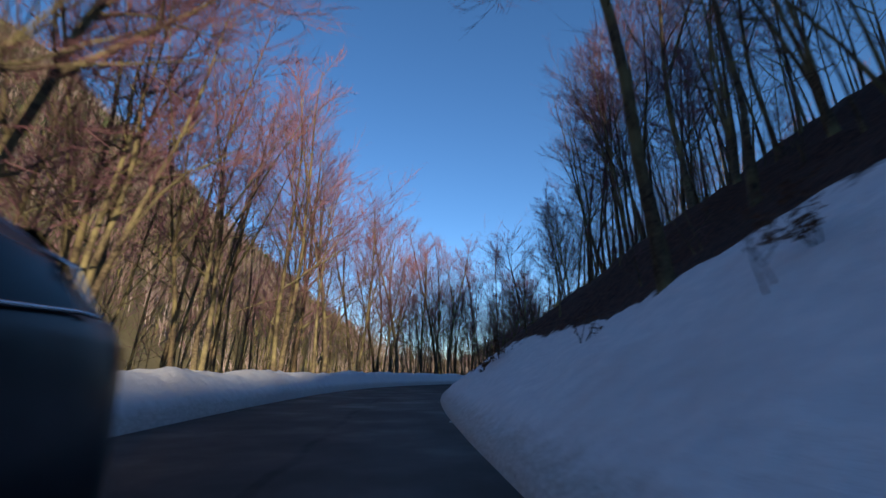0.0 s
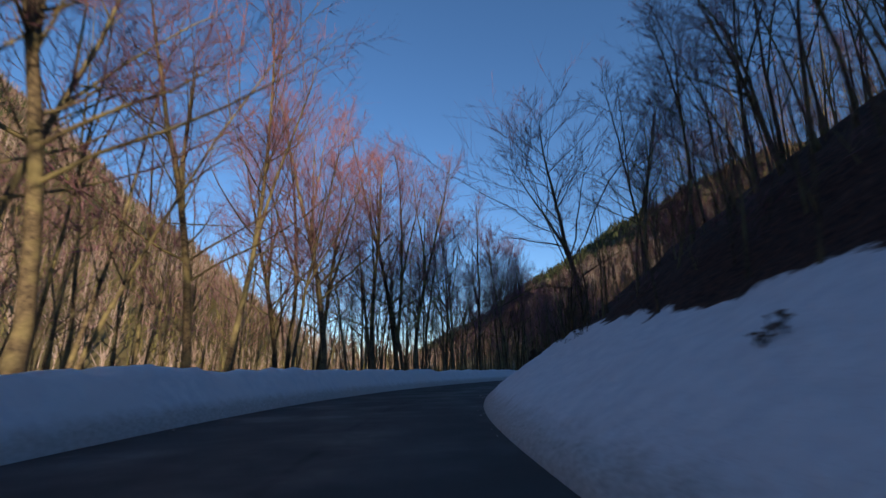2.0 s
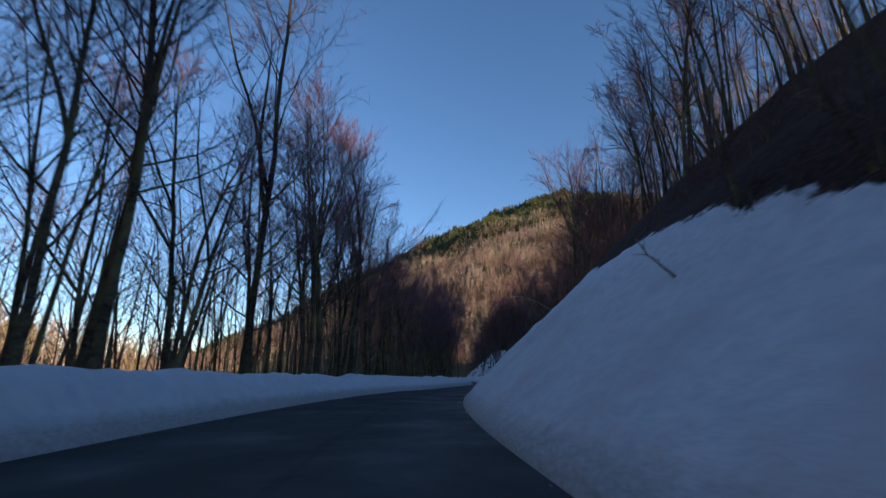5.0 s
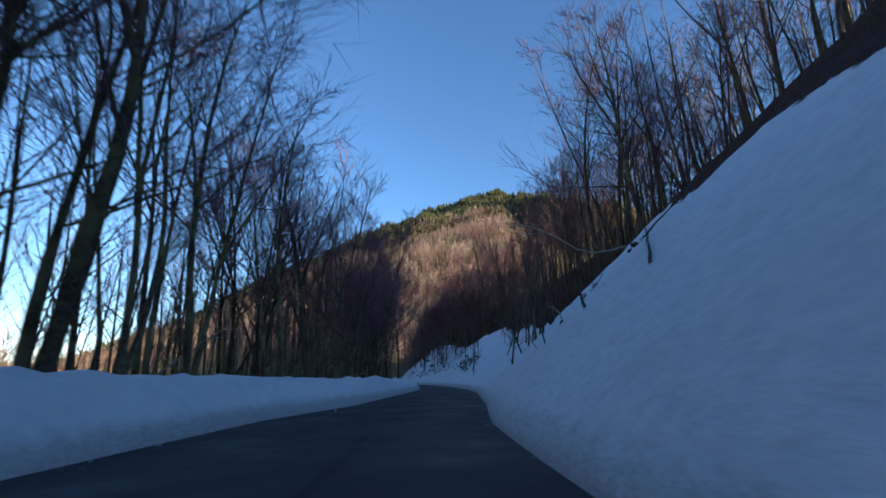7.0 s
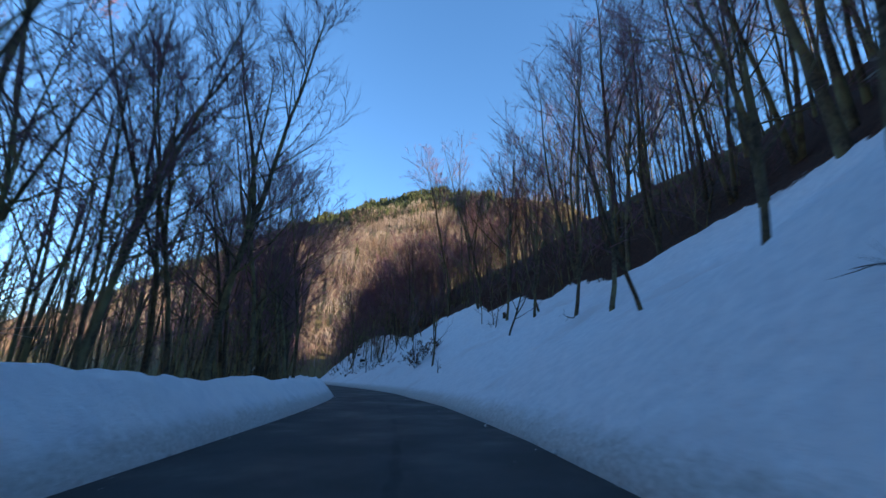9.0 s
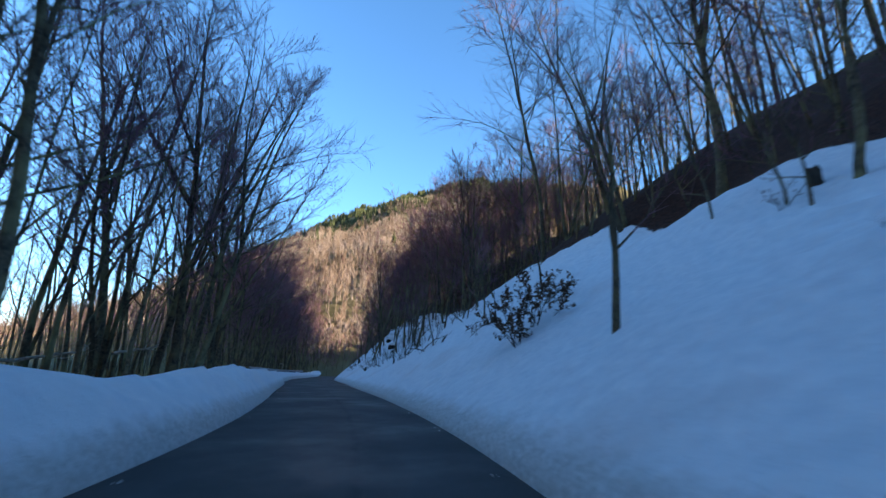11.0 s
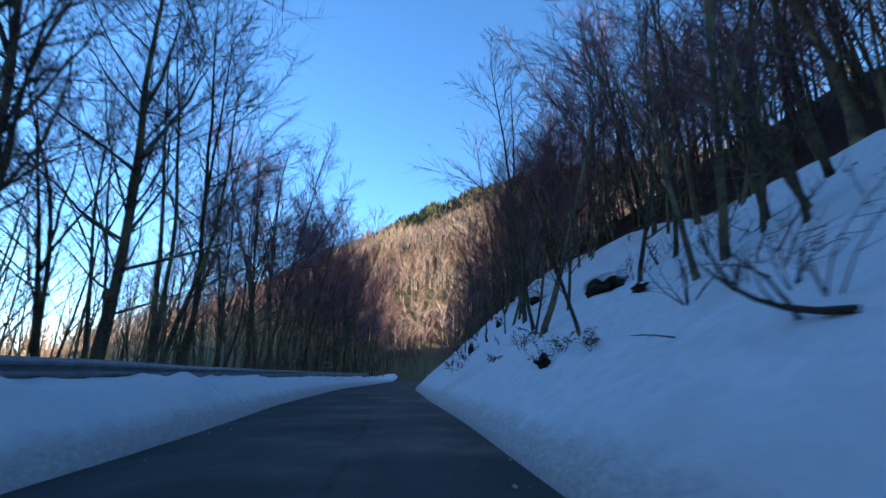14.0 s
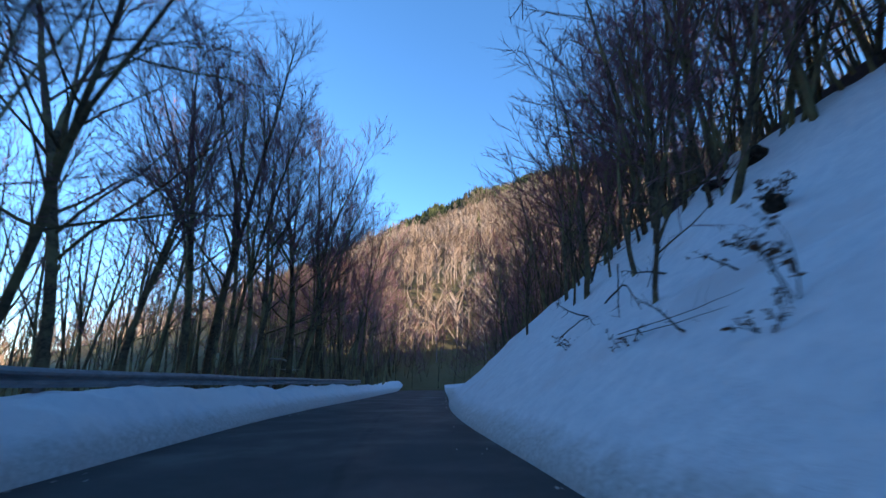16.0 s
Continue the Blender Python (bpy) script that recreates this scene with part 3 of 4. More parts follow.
depth = Joined()
for _ in range(3200):
    s, back = rng.uniform(-8, 280), rng.uniform(0, 1) ** 1.25
    u = float(left_edge(s)) - 2.4 - 36 * back
    p = place(s, u)
    if not free(p.x, p.y, (1.75 + 1.2 * back) * (1.2 if 15 < s < 85 else 1.0)):
        continue
    if back < 0.1 and s < 240:
        plant(NEAR, int(rng.integers(8)), p, rng.uniform(0.7, 1.05) * float(np.interp(s, [80, 86, 98, 106, 128, 136, 178, 192, 205, 216], [1.0, 1.15, 1.1, 0.82, 0.82, 1.0, 0.97, 0.76, 0.76, 1.05])), rng.uniform(0, 360), LEFT_LABEL, "trees left of the road", leaning(s, 0.04))
    else:
        kind, most = (MID, 6) if back < 0.24 else (DEEP, 4)
        depth.add(kind, int(rng.integers(most)), p, rng.uniform(0.7, 1.1) * float(np.interp(s, [178, 192, 205, 216], [1.0, 0.82, 0.82, 1.0])), rng.uniform(0, 360), leaning(s, 0.04))
depth.finish("forest_trees", "dense bare forest of thin trunks beyond the snow bank")
above = Joined()
for _ in range(2200):
    s, back = rng.uniform(-12, 240), rng.uniform(0, 0.9)
    wide = float(np.interp(s, CUT_S, CUT_SNOW))
    calm = 9 < s < 112
    u = float(right_edge(s)) + (wide - 0.6 if not calm else max(8.0, wide + 4.0)) + 44 * back
    p = place(s, u)
    if (30 < s < 105 and back > 0.45) or (58 < s < 82 and back < 0.2) or not free(p.x, p.y, (1.5 if calm else 2.2) + 0.8 * back):
        continue
    if back < 0.06 and -6 < s < 235:
        plant(NEAR, int(rng.integers(8)), p, rng.uniform(0.55, 0.8) if calm else rng.uniform(0.65, 0.95) * (1.25 if 112 <= s < 165 else 1.0), rng.uniform(0, 360), RIGHT_LABEL, "trees on the cutting", rng.normal(0, 0.04, 2))
    else:
        kind, most = (MID, 6) if back < 0.14 else (DEEP, 4)
        above.add(kind, int(rng.integers(most)), p, rng.uniform(0.55, 0.85) if calm else rng.uniform(0.65, 1.0) * (1.25 if 112 <= s < 165 else 1.0), rng.uniform(0, 360), rng.normal(0, 0.04, 2))
# tall close-grown trees where the hillside closes the view, and a thicket of low-branched young ones behind the snow
for _ in range(800):
    s, back = rng.uniform(186, 262), rng.uniform(0, 1) ** 1.3
    u = float(right_edge(s)) + float(np.interp(s, [186, 203, 215, 262], [11, 9, 6.5, 6.5])) + 30 * back
    p = place(s, u)
    if free(p.x, p.y, 2.2 + 0.6 * back):
        above.add(DEEP, int(rng.integers(4)), p, rng.uniform(0.7, 1.0) * float(np.interp(s, [186, 205, 225, 262], [1.0, 0.95, 0.8, 0.7])), rng.uniform(0, 360), rng.normal(0, 0.05, 2))
for _ in range(500):
    s, back = rng.uniform(180, 262), rng.uniform(0, 1) ** 1.2
    u = float(right_edge(s)) + float(np.interp(s, [180, 203, 215, 262], [11, 8, 6, 5.5])) + 20 * back
    p = place(s, u)
    if free(p.x, p.y, 0.9 + 0.6 * back):
        above.add(BUSHY, int(rng.integers(4)), p, rng.uniform(1.1, 1.7), rng.uniform(0, 360), rng.normal(0, 0.05, 2))
for _ in range(850):
    s, back = rng.uniform(108, 244), rng.uniform(0, 1) ** 1.5
    u = float(right_edge(s)) + float(np.interp(s, CUT_S, CUT_SNOW)) * (0.98 if s < 203 else 0.6) + 22 * back
    p = place(s, u)
    if free(p.x, p.y, 1.4 + 0.8 * back):
        above.add(BUSHY, int(rng.integers(4)), p, rng.uniform(0.55, 1.05), rng.uniform(0, 360), rng.normal(0, 0.06, 2))
# dark undergrowth on the leaf litter above the snow
for _ in range(420):
    s = rng.uniform(8, 116)
    u = float(right_edge(s) + np.interp(s, CUT_S, CUT_SNOW)) + 0.8 + 15 * rng.uniform(0, 1) ** 1.3
    p = place(s, u)
    if free(p.x, p.y, 0.9):
        above.add(BUSHY, int(rng.integers(4)), p, rng.uniform(0.16, 0.36), rng.uniform(0, 360), rng.normal(0, 0.08, 2))
# thin stems along the crest of the snow at the first bend
for _ in range(260):
    s = rng.uniform(14, 74)
    u = float(right_edge(s) + np.interp(s, CUT_S, CUT_SNOW)) - 0.3 + rng.exponential(2.5)
    p = place(s, u)
    if free(p.x, p.y, 0.9):
        above.add(DEEP, int(rng.integers(4)), p, rng.uniform(0.12, 0.24), rng.uniform(0, 360), rng.normal(0, 0.06, 2))
# the nearer woods across the valley's end
ends = np.random.default_rng(91)
for _ in range(200):
    turn, far = radians(ends.uniform(-66, 8)), ends.uniform(112, 235)
    x, y = 60 - math.sin(turn) * far, 110 + math.cos(turn) * far
    s, u = (float(v[0]) for v in stations(np.array([[x, y]])))
    if s < 262 and abs(u) < 40:
        continue
    above.add(DEEP, int(ends.integers(4)), (x, y, float(height(s, u, x, y))), ends.uniform(0.5, 0.85), ends.uniform(0, 360), ends.normal(0, 0.04, 2))
for _ in range(380):
    turn, far = radians(ends.uniform(-52, -27)), ends.uniform(130, 290)
    x, y = 60 - math.sin(turn) * far, 110 + math.cos(turn) * far
    s, u = (float(v[0]) for v in stations(np.array([[x, y]])))
    if s > 258 and abs(u) > 3:
        kind = BUSHY if ends.uniform() < 0.65 else DEEP
        above.add(kind, int(ends.integers(4)), (x, y, float(height(s, u, x, y))), ends.uniform(0.5, 0.85), ends.uniform(0, 360), ends.normal(0, 0.04, 2))
for _ in range(70):
    s, u = ends.uniform(268, 305), ends.uniform(-14, 14)
    above.add(BUSHY, int(ends.integers(4)), place(s, u), ends.uniform(0.5, 0.9), ends.uniform(0, 360), ends.normal(0, 0.05, 2))
above.finish("hillside_trees", "dense bare trees on the shaded hillside above the cutting")


# ---- far woods ----
def woods(name, spots, tall, mat, label, seed, sharp=False, boughs=13):
    """Many small far trees in one mesh: a thin stem with rising boughs, or a conifer's tiers."""
    r = np.random.default_rng(seed)
    v, f = [], []
    for x, y, z in spots:
        h = tall * r.uniform(0.65, 1.15)
        if sharp:
            for low, wide in ((0.1, 0.2), (0.35, 0.15), (0.6, 0.09)):
                n, a = len(v), r.uniform(0, 6.3)
                for j in range(6):
                    q = wide * h * (1 if j % 2 else 0.65)
                    v.append((x + q * math.cos(a + j * 1.047), y + q * math.sin(a + j * 1.047), z + low * h))
                v.append((x, y, z + min(low + 0.5, 1) * h))
                f += [(n + j, n + (j + 1) % 6, n + 6) for j in range(6)]
            continue
        n, w = len(v), 0.012 * h
        v += [(x - w, y - w, z - 1), (x + w, y - w, z - 1), (x, y + w, z - 1), (x + r.normal(0, 0.3), y + r.normal(0, 0.3), z + h)]
        f += [(n, n + 1, n + 3), (n + 1, n + 2, n + 3), (n + 2, n, n + 3)]
        for _ in range(boughs):
            a, at, reach = r.uniform(0, 6.283), r.uniform(0.2, 0.85), r.uniform(0.1, 0.26)
            up = at + reach * r.uniform(0.7, 1.8)
            c, d, n = math.cos(a), math.sin(a), len(v)
            w = 0.013 * h
            v += [(x - d * w, y + c * w, z + at * h), (x + d * w, y - c * w, z + (at + 0.015) * h), (x + c * reach * h, y + d * reach * h, z + up * h)]
            f += [(n, n + 1, n + 2)]
    me = bpy.data.meshes.new(name)
    me.from_pydata(v, [], f)
    me.materials.append(mat)
    return tagged(new(name, me), label, "woods", kind="stuff")


def scatter(count, seed, keep, near=230):
    r = np.random.default_rng(seed)
    turn, far = np.radians(r.uniform(-100, 75, count)), 100 + 770 * r.uniform(0, 1, count) ** 0.8
    x, y = 60 - np.sin(turn) * far, 110 + np.cos(turn) * far
    s, u = stations(np.stack([x, y], 1))
    z = height(s, u, x, y)
    ok = ((np.abs(u) > 48) | (s > 262)) & keep(np.degrees(turn), far, z) & ((far > near) | (turn > 0.14))
    return np.stack([x, y, z], 1)[ok]


woods("bare_woods", scatter(20000, 31, lambda a, d, z: (a > -75) & ((d < 520) | (a > 8))), 14, WOODS, "bare winter woods on the valley sides", 41)
woods("valley_woods", scatter(34000, 37, lambda a, d, z: (a < -24) & (a > -57) & (d < 560), 150), 12, WOODS, "reddish bare crowns filling the end of the valley", 46, boughs=22)
woods("scattered_conifers", scatter(650, 33, lambda a, d, z: (d > 260) & (d < 600) & (a < -18) & (a > -60)), 12, NEEDLE, "scattered conifers among the bare woods", 43, True)
woods("hillside_woods", scatter(6000, 36, lambda a, d, z: (d < 460) & (a > 8)), 12, OLIVE, "bare sunlit woods on the hillside across the valley", 45)
woods("hillside_conifers", scatter(3600, 35, lambda a, d, z: (d < 560) & (d > 230) & (a > 8)), 13, NEEDLE, "olive green conifers on the sunlit hillside across the valley", 44, True)
woods("conifer_wood", scatter(36000, 32, lambda a, d, z: (d > 470) & (a < 5) & (a > -64)), 11, NEEDLE, "dark green conifers along the far ridge", 42, True)


# ---- small things on the snow ----
def part(name, me, parent, label="", kind=""):
    ob = new(name, me)
    ob.parent = parent
    return tagged(ob, label, kind=kind)


def frame_at(s, u, turn=0.0, tip=0.0):
    """A pose on the ground at a station and distance, turned about the vertical from the road's way; tip leans it down the slope."""
    k = int(np.clip(round((s + START) / STEP), 0, len(LINE) - 1))
    p = place(s, u)
    return pose(p.x, p.y, p.z, tip, 0, math.degrees(math.atan2(RIGHT[k][1], RIGHT[k][0])) + turn)


def leaf_mesh(rng, spots, size, mat):
    """Curled dead leaves, each a bent blade of four faces."""
    v, f = [], []
    for p in spots:
        a, b = rng.normal(0, 1, 3), rng.normal(0, 1, 3)
        a /= np.linalg.norm(a)
        b -= a * (a @ b)
        b /= np.linalg.norm(b)
        c, k, n = np.cross(a, b), size * rng.uniform(0.6, 1.3), len(v)
        for x, y, z in ((0, 0, 0), (0.5, 0.28, 0.12), (1, 0, -0.15), (0.5, -0.28, 0.12), (0.5, 0, -0.03)):
            v.append(tuple(p + k * (a * x + b * y + c * z)))
        f += [(n, n + 1, n + 4), (n + 1, n + 2, n + 4), (n + 2, n + 3, n + 4), (n + 3, n, n + 4)]
    me = bpy.data.meshes.new("dead_leaf")
    me.from_pydata(v, [], f)
    me.materials.append(mat)
    return me


LEAF = two_scale("dead_leaf", (0.05, 0.022, 0.012), (0.16, 0.075, 0.035), 8.0, 1.0, 0.8)
DARKWOOD = two_scale("wet_wood", (0.02, 0.015, 0.011), (0.08, 0.06, 0.045), 14.0, 1.2, 0.8, 0.6, 0.02)
EARTH = two_scale("bare_earth", (0.012, 0.009, 0.007), (0.06, 0.045, 0.032), 7.0, 0.8, 0.95, 0.9, 0.06)
PALE = two_scale("barkless_wood", (0.2, 0.17, 0.13), (0.42, 0.37, 0.3), 9.0, 1.0, 0.85, 0.4, 0.02)


def shrub(seed, s, u, tall, stems, leaves, label, lean=0.35, turn=0.0, size=0.06, thick=0.012):
    """A small bush: bent stems with side shoots, and dead leaves where it has any."""
    r = np.random.default_rng(seed)
    stem, shoots, spots = Tubes(), Tubes(), []
    for _ in range(stems):
        way = np.array((r.normal(0, lean), r.normal(0, lean), 1.0))
        line = bent(r, (r.normal(0, 0.06), r.normal(0, 0.06), -0.15), way / np.linalg.norm(way), tall * r.uniform(0.65, 1.1), 5, 0.0, 0.14)
        stem.add(line, thick * np.linspace(1, 0.2, 6), 5)
        for _ in range(6):
            p, w = along(line, r.uniform(0.3, 1.0))
            side = bent(r, p, off_way(r, w, r.uniform(0.5, 1.1)), tall * r.uniform(0.2, 0.45), 3, 0.05, 0.2)
            shoots.add(side, thick * 0.45 * np.linspace(1, 0, 4), 3)
            spots += [along(side, r.uniform(0.3, 1))[0] for _ in range(leaves // 6)]
    foot = tagged(new("shrub"), label, "shrub", "shrubs on the snow")
    part("stem", stem.mesh("stem", DARKWOOD), foot)
    part("shoot", shoots.mesh("shoot", DARKWOOD), foot, kind="stuff")
    if spots:
        part("dead_leaf", leaf_mesh(r, spots, size, LEAF), foot, kind="stuff")
    foot.matrix_basis = frame_at(s, u, turn)
    return foot


def fallen_branch(seed, s, u, length, thick, turn, rise, mat, label, leaves=0, lift=0.0, curl=0.0):
    """A dead branch that lies on the snow, forked, with side twigs."""
    r = np.random.default_rng(seed)
    way = np.array((math.cos(radians(turn)), math.sin(radians(turn)), rise))
    main = bent(r, (0, 0, 0.02 + lift), way / np.linalg.norm(way), length, 7, curl, 0.1)
    stem, side, spots = Tubes(), Tubes(), []
    stem.add(main, thick * np.linspace(1, 0.25, 8), 6)
    for _ in range(7):
        p, w = along(main, r.uniform(0.25, 0.98))
        line = bent(r, p, off_way(r, w, r.uniform(0.4, 0.9)), length * r.uniform(0.12, 0.35), 3, 0.02, 0.15)
        side.add(line, thick * 0.4 * np.linspace(1, 0, 4), 4)
        spots += [along(line, r.uniform(0.4, 1))[0] for _ in range(leaves // 7)]
    foot = tagged(new("fallen_branch"), label, "branch", "fallen branches")
    part("stem", stem.mesh("stem", mat), foot)
    part("side_twig", side.mesh("side_twig", mat), foot, kind="stuff")
    if spots:
        part("dead_leaf", leaf_mesh(r, spots, 0.1, LEAF), foot, kind="stuff")
    foot.matrix_basis = frame_at(s, u)
    return foot


def lump(name, seed, s, u, size, mat, label, category, sink=0.3, rough=0.25):
    """An uneven, broken lump of rock or earth that looks out of the snow."""
    bm = bmesh.new()
    bmesh.ops.create_icosphere(bm, subdivisions=3, radius=1)
    for v in bm.verts:
        k = noise.noise(v.co * 1.7 + Vector((seed, 0, 0))) * rough * 2 + noise.noise(v.co * 5 + Vector((0, seed, 0))) * rough * 0.6
        v.co = Vector((v.co.x * size[0], v.co.y * size[1], v.co.z * size[2])) * (1 + k)
    me = bpy.data.meshes.new(name)
    bm.to_mesh(me)
    bm.free()
    me.materials.append(mat)
    ob = tagged(new(name, me), label, category)
    ob.matrix_basis = frame_at(s, u) @ Matrix.Translation((0, 0, size[2] * (0.5 - sink)))
    return ob


# saplings that stand on the snow, each with trunk and branches
SAPLING = [grow(300 + k, h, r, n, 4, 3, 1, 0.1, 0.25, 0.25) for k, (h, r, n) in enumerate([(6, 0.07, 9), (4.5, 0.05, 8), (7.5, 0.09, 10), (3.2, 0.03, 7)])]
for k, (s, u, kind, size) in enumerate([
        (145.5, 4.5, 0, 1.1), (186, 4.6, 2, 1.1), (192, 6.4, 2, 1.0), (195, 6.2, 0, 1.0), (183.3, 4.7, 1, 1.0), (183.6, 6.4, 1, 1.2), (182, 9.0, 2, 1.1), (179, 6.9, 1, 1.1), (179.5, 7.6, 0, 1.0), (182, 11.1, 2, 1.2), (181, 7.8, 0, 0.9), (162, 4.8, 3, 1.0), (164, 7.1, 1, 0.9), (162.4, 6.9, 3, 1.1), (164, 9.3, 1, 1.1), (196, 6.8, 0, 1.0), (210, 8.7, 1, 1.1), (211, 6.3, 3, 1.3), (212, 7.4, 1, 1.0), (209, 7.0, 3, 1.2), (146, 9.9, 3, 1.1), (189, 5.4, 1, 1.0), (191, 7.6, 0, 1.1),
        (171, 6.2, 3, 1.0), (173, 6.3, 2, 1.0), (174, 6.5, 0, 1.0), (181, 6.9, 2, 1.1), (184, 7.9, 0, 1.0), (204, 8.1, 2, 1.1), (205, 8.2, 1, 1.2), (207, 7.7, 2, 1.0),
        (203, 5.0, 1, 1.0), (206, 6.4, 0, 1.0), (210, 6.5, 2, 1.1), (214, 7.0, 0, 1.2), (177, 6.8, 1, 1.2), (166, 8.9, 2, 1.0), (145, 10.6, 2, 1.1), (140, 10.8, 0, 1.1),
        (139, 9.9, 2, 1.0), (136, 6.9, 1, 1.1), (145.5, 9.8, 3, 1.2), (148, 9.7, 3, 1.1), (112, 6.0, 0, 1.0), (114, 4.4, 1, 1.0), (116, 6.3, 2, 1.0), (119, 7.0, 0, 1.1),
        (122, 6.2, 1, 1.1), (126, 7.5, 2, 1.0), (130, 8.0, 0, 1.2), (51, 4.5, 3, 0.9), (50, 5.0, 1, 0.6), (48, 5.4, 1, 0.7), (46, 5.3, 0, 0.5), (43, 5.0, 2, 0.42), (40, 4.9, 1, 0.7),
        (55.3, 5.0, 3, 0.8), (56.4, 5.5, 1, 0.55), (58.3, 5.4, 3, 0.9), (52.4, 5.3, 0, 0.45), (48.6, 5.6, 2, 0.4), (45.5, 5.9, 0, 0.5),
        (70, 6.8, 2, 0.5), (67, 6.5, 0, 0.6), (64, 6.4, 2, 0.45), (60, 5.6, 2, 0.5), (59, 5.1, 2, 0.45), (59, 6.1, 0, 0.6), (57, 5.4, 2, 0.45), (58, 6.8, 0, 0.55), (57, 6.5, 2, 0.4), (55, 6.1, 0, 0.5), (55.3, 6.6, 2, 0.4),
        (46, 5.1, 2, 0.35), (46.4, 5.3, 0, 0.45), (45, 5.1, 0, 0.5), (44, 5.5, 2, 0.4), (43.4, 4.8, 0, 0.5), (49.6, 4.6, 3, 0.9), (49, 4.4, 3, 0.8),
        (155, 7.8, 1, 1.0), (160, 7.0, 3, 1.2), (164, 8.2, 0, 1.0), (169, 7.4, 1, 1.2), (198, 7.6, 2, 1.1), (200, 9.0, 0, 1.1), (218, 6.0, 1, 1.1), (223, 6.5, 2, 1.1), (228, 6.2, 0, 1.2)]):
    p = place(s, u)
    plant(SAPLING, kind, p, size, rng.uniform(0, 360), "thin bare sapling standing in the snow of the cutting", "saplings on the snow", rng.normal(0, 0.08, 2))

shrub(1, 150, 4.4, 1.6, 8, 72, "dark bush with hanging dead leaves on the snow", 0.5, thick=0.016, size=0.13)
shrub(2, 150.5, 5.2, 1.6, 8, 72, "dark bush with hanging dead leaves on the snow", 0.5, thick=0.015, size=0.13)
shrub(42, 151.4, 6.6, 1.2, 6, 48, "dark bush with hanging dead leaves on the snow", 0.5, thick=0.015, size=0.13)
shrub(3, 140.2, 3.5, 1.2, 2, 12, "single curled dead stem standing in the snow", 0.15, thick=0.024, size=0.07)
shrub(4, 18, 3.06, 0.36, 4, 36, "small dry shrub with dark leaves in the snow", 0.5, size=0.08)
shrub(5, 17, 3.05, 0.26, 5, 36, "small dry shrub with dark leaves in the snow", 0.6, size=0.08)
shrub(6, 30.2, 3.3, 0.32, 3, 18, "small dry shrub with dark leaves in the snow", 0.4, size=0.07)
shrub(7, 16, 3.3, 0.8, 5, 48, "dry bush with reddish dead leaves by the snow edge", 0.4, size=0.1)
shrub(8, 4, 4.2, 0.8, 4, 36, "dry bush with reddish dead leaves by the snow edge", 0.4, size=0.09)
shrub(9, 4, 3.6, 1.0, 2, 6, "thin dry stem standing in the snow", 0.1)
shrub(10, 9, 3.7, 0.7, 4, 18, "small dry shrub with dark leaves in the snow", 0.5)
shrub(11, 46.2, 3.8, 0.6, 4, 24, "small dry shrub with dark leaves in the snow", 0.5)
shrub(12, 54, 3.3, 1.1, 2, 6, "thin dry stem standing in the snow", 0.2)
shrub(13, 183.6, 3.7, 0.9, 6, 30, "tangle of dry shoots beside a dark hollow in the snow", 0.7)
shrub(14, 183, 4.0, 0.6, 4, 36, "small dry shrub with dark leaves in the snow", 0.5)
shrub(15, 202, 7.2, 0.8, 4, 42, "small dry shrub with dark leaves in the snow", 0.4, size=0.08)
shrub(16, 199.2, 4.1, 1.0, 3, 30, "thin upright shrub with reddish leaves in the snow", 0.16, size=0.09)
shrub(17, 199, 3.7, 0.5, 4, 36, "low shrub with reddish leaves in the snow", 0.7)
shrub(18, 202, 3.8, 0.4, 3, 18, "small dry shrub with dark leaves in the snow", 0.6)
shrub(19, 205, 4.0, 0.5, 4, 18, "small dry shrub with dark leaves in the snow", 0.7)
shrub(20, 105.2, 6.7, 0.75, 5, 60, "broken twigs with dead leaves on the snow", 0.8, size=0.075)
shrub(38, 108, 8.1, 0.5, 6, 18, "small dark bush of dry shoots in the snow", 0.7, size=0.08)
shrub(39, 54, 3.85, 0.35, 5, 36, "low clump of dark dead leaves on the snow", 0.8, size=0.08)
shrub(40, 16.4, 2.85, 0.22, 4, 30, "small dry shrub with reddish dead leaves", 0.8, size=0.06)
shrub(41, 20, 2.9, 0.3, 4, 24, "small dry shrub with dark leaves in the snow", 0.5, size=0.06)
shrub(21, 190, 4.2, 0.5, 4, 24, "small dry shrub with dark leaves in the snow", 0.7)
shrub(22, 196, 4.0, 0.5, 5, 24, "small dry shrub with dark leaves in the snow", 0.7)
shrub(23, 155, 4.8, 0.8, 3, 6, "thin dry stem standing in the snow", 0.4)
shrub(24, 163, 4.4, 0.7, 3, 6, "thin dry stem standing in the snow", 0.5)
shrub(25, 168, 5.2, 0.7, 4, 12, "thin dry stem standing in the snow", 0.6)
shrub(26, 172, 4.9, 0.8, 4, 12, "thin dry stem standing in the snow", 0.6)
shrub(27, 195, 3.5, 0.7, 7, 48, "low spreading shrub with reddish dead leaves", 0.9, size=0.06)
shrub(28, 176.6, 4.3, 1.4, 5, 0, "tangle of bare dark shoots beside a fallen branch", 0.45)
shrub(29, 177.6, 4.9, 1.2, 6, 6, "tangle of bare dark shoots beside a fallen branch", 0.5)
shrub(30, 166, 4.0, 0.8, 6, 6, "dark bush of bare shoots on the snow", 0.6, size=0.05)
shrub(31, 168, 4.6, 1.0, 6, 6, "dark bush of bare shoots on the snow", 0.5, size=0.05)
shrub(37, 155.8, 5.8, 0.4, 7, 36, "dry tuft at the foot of a fallen bough", 0.7, thick=0.01, size=0.07)
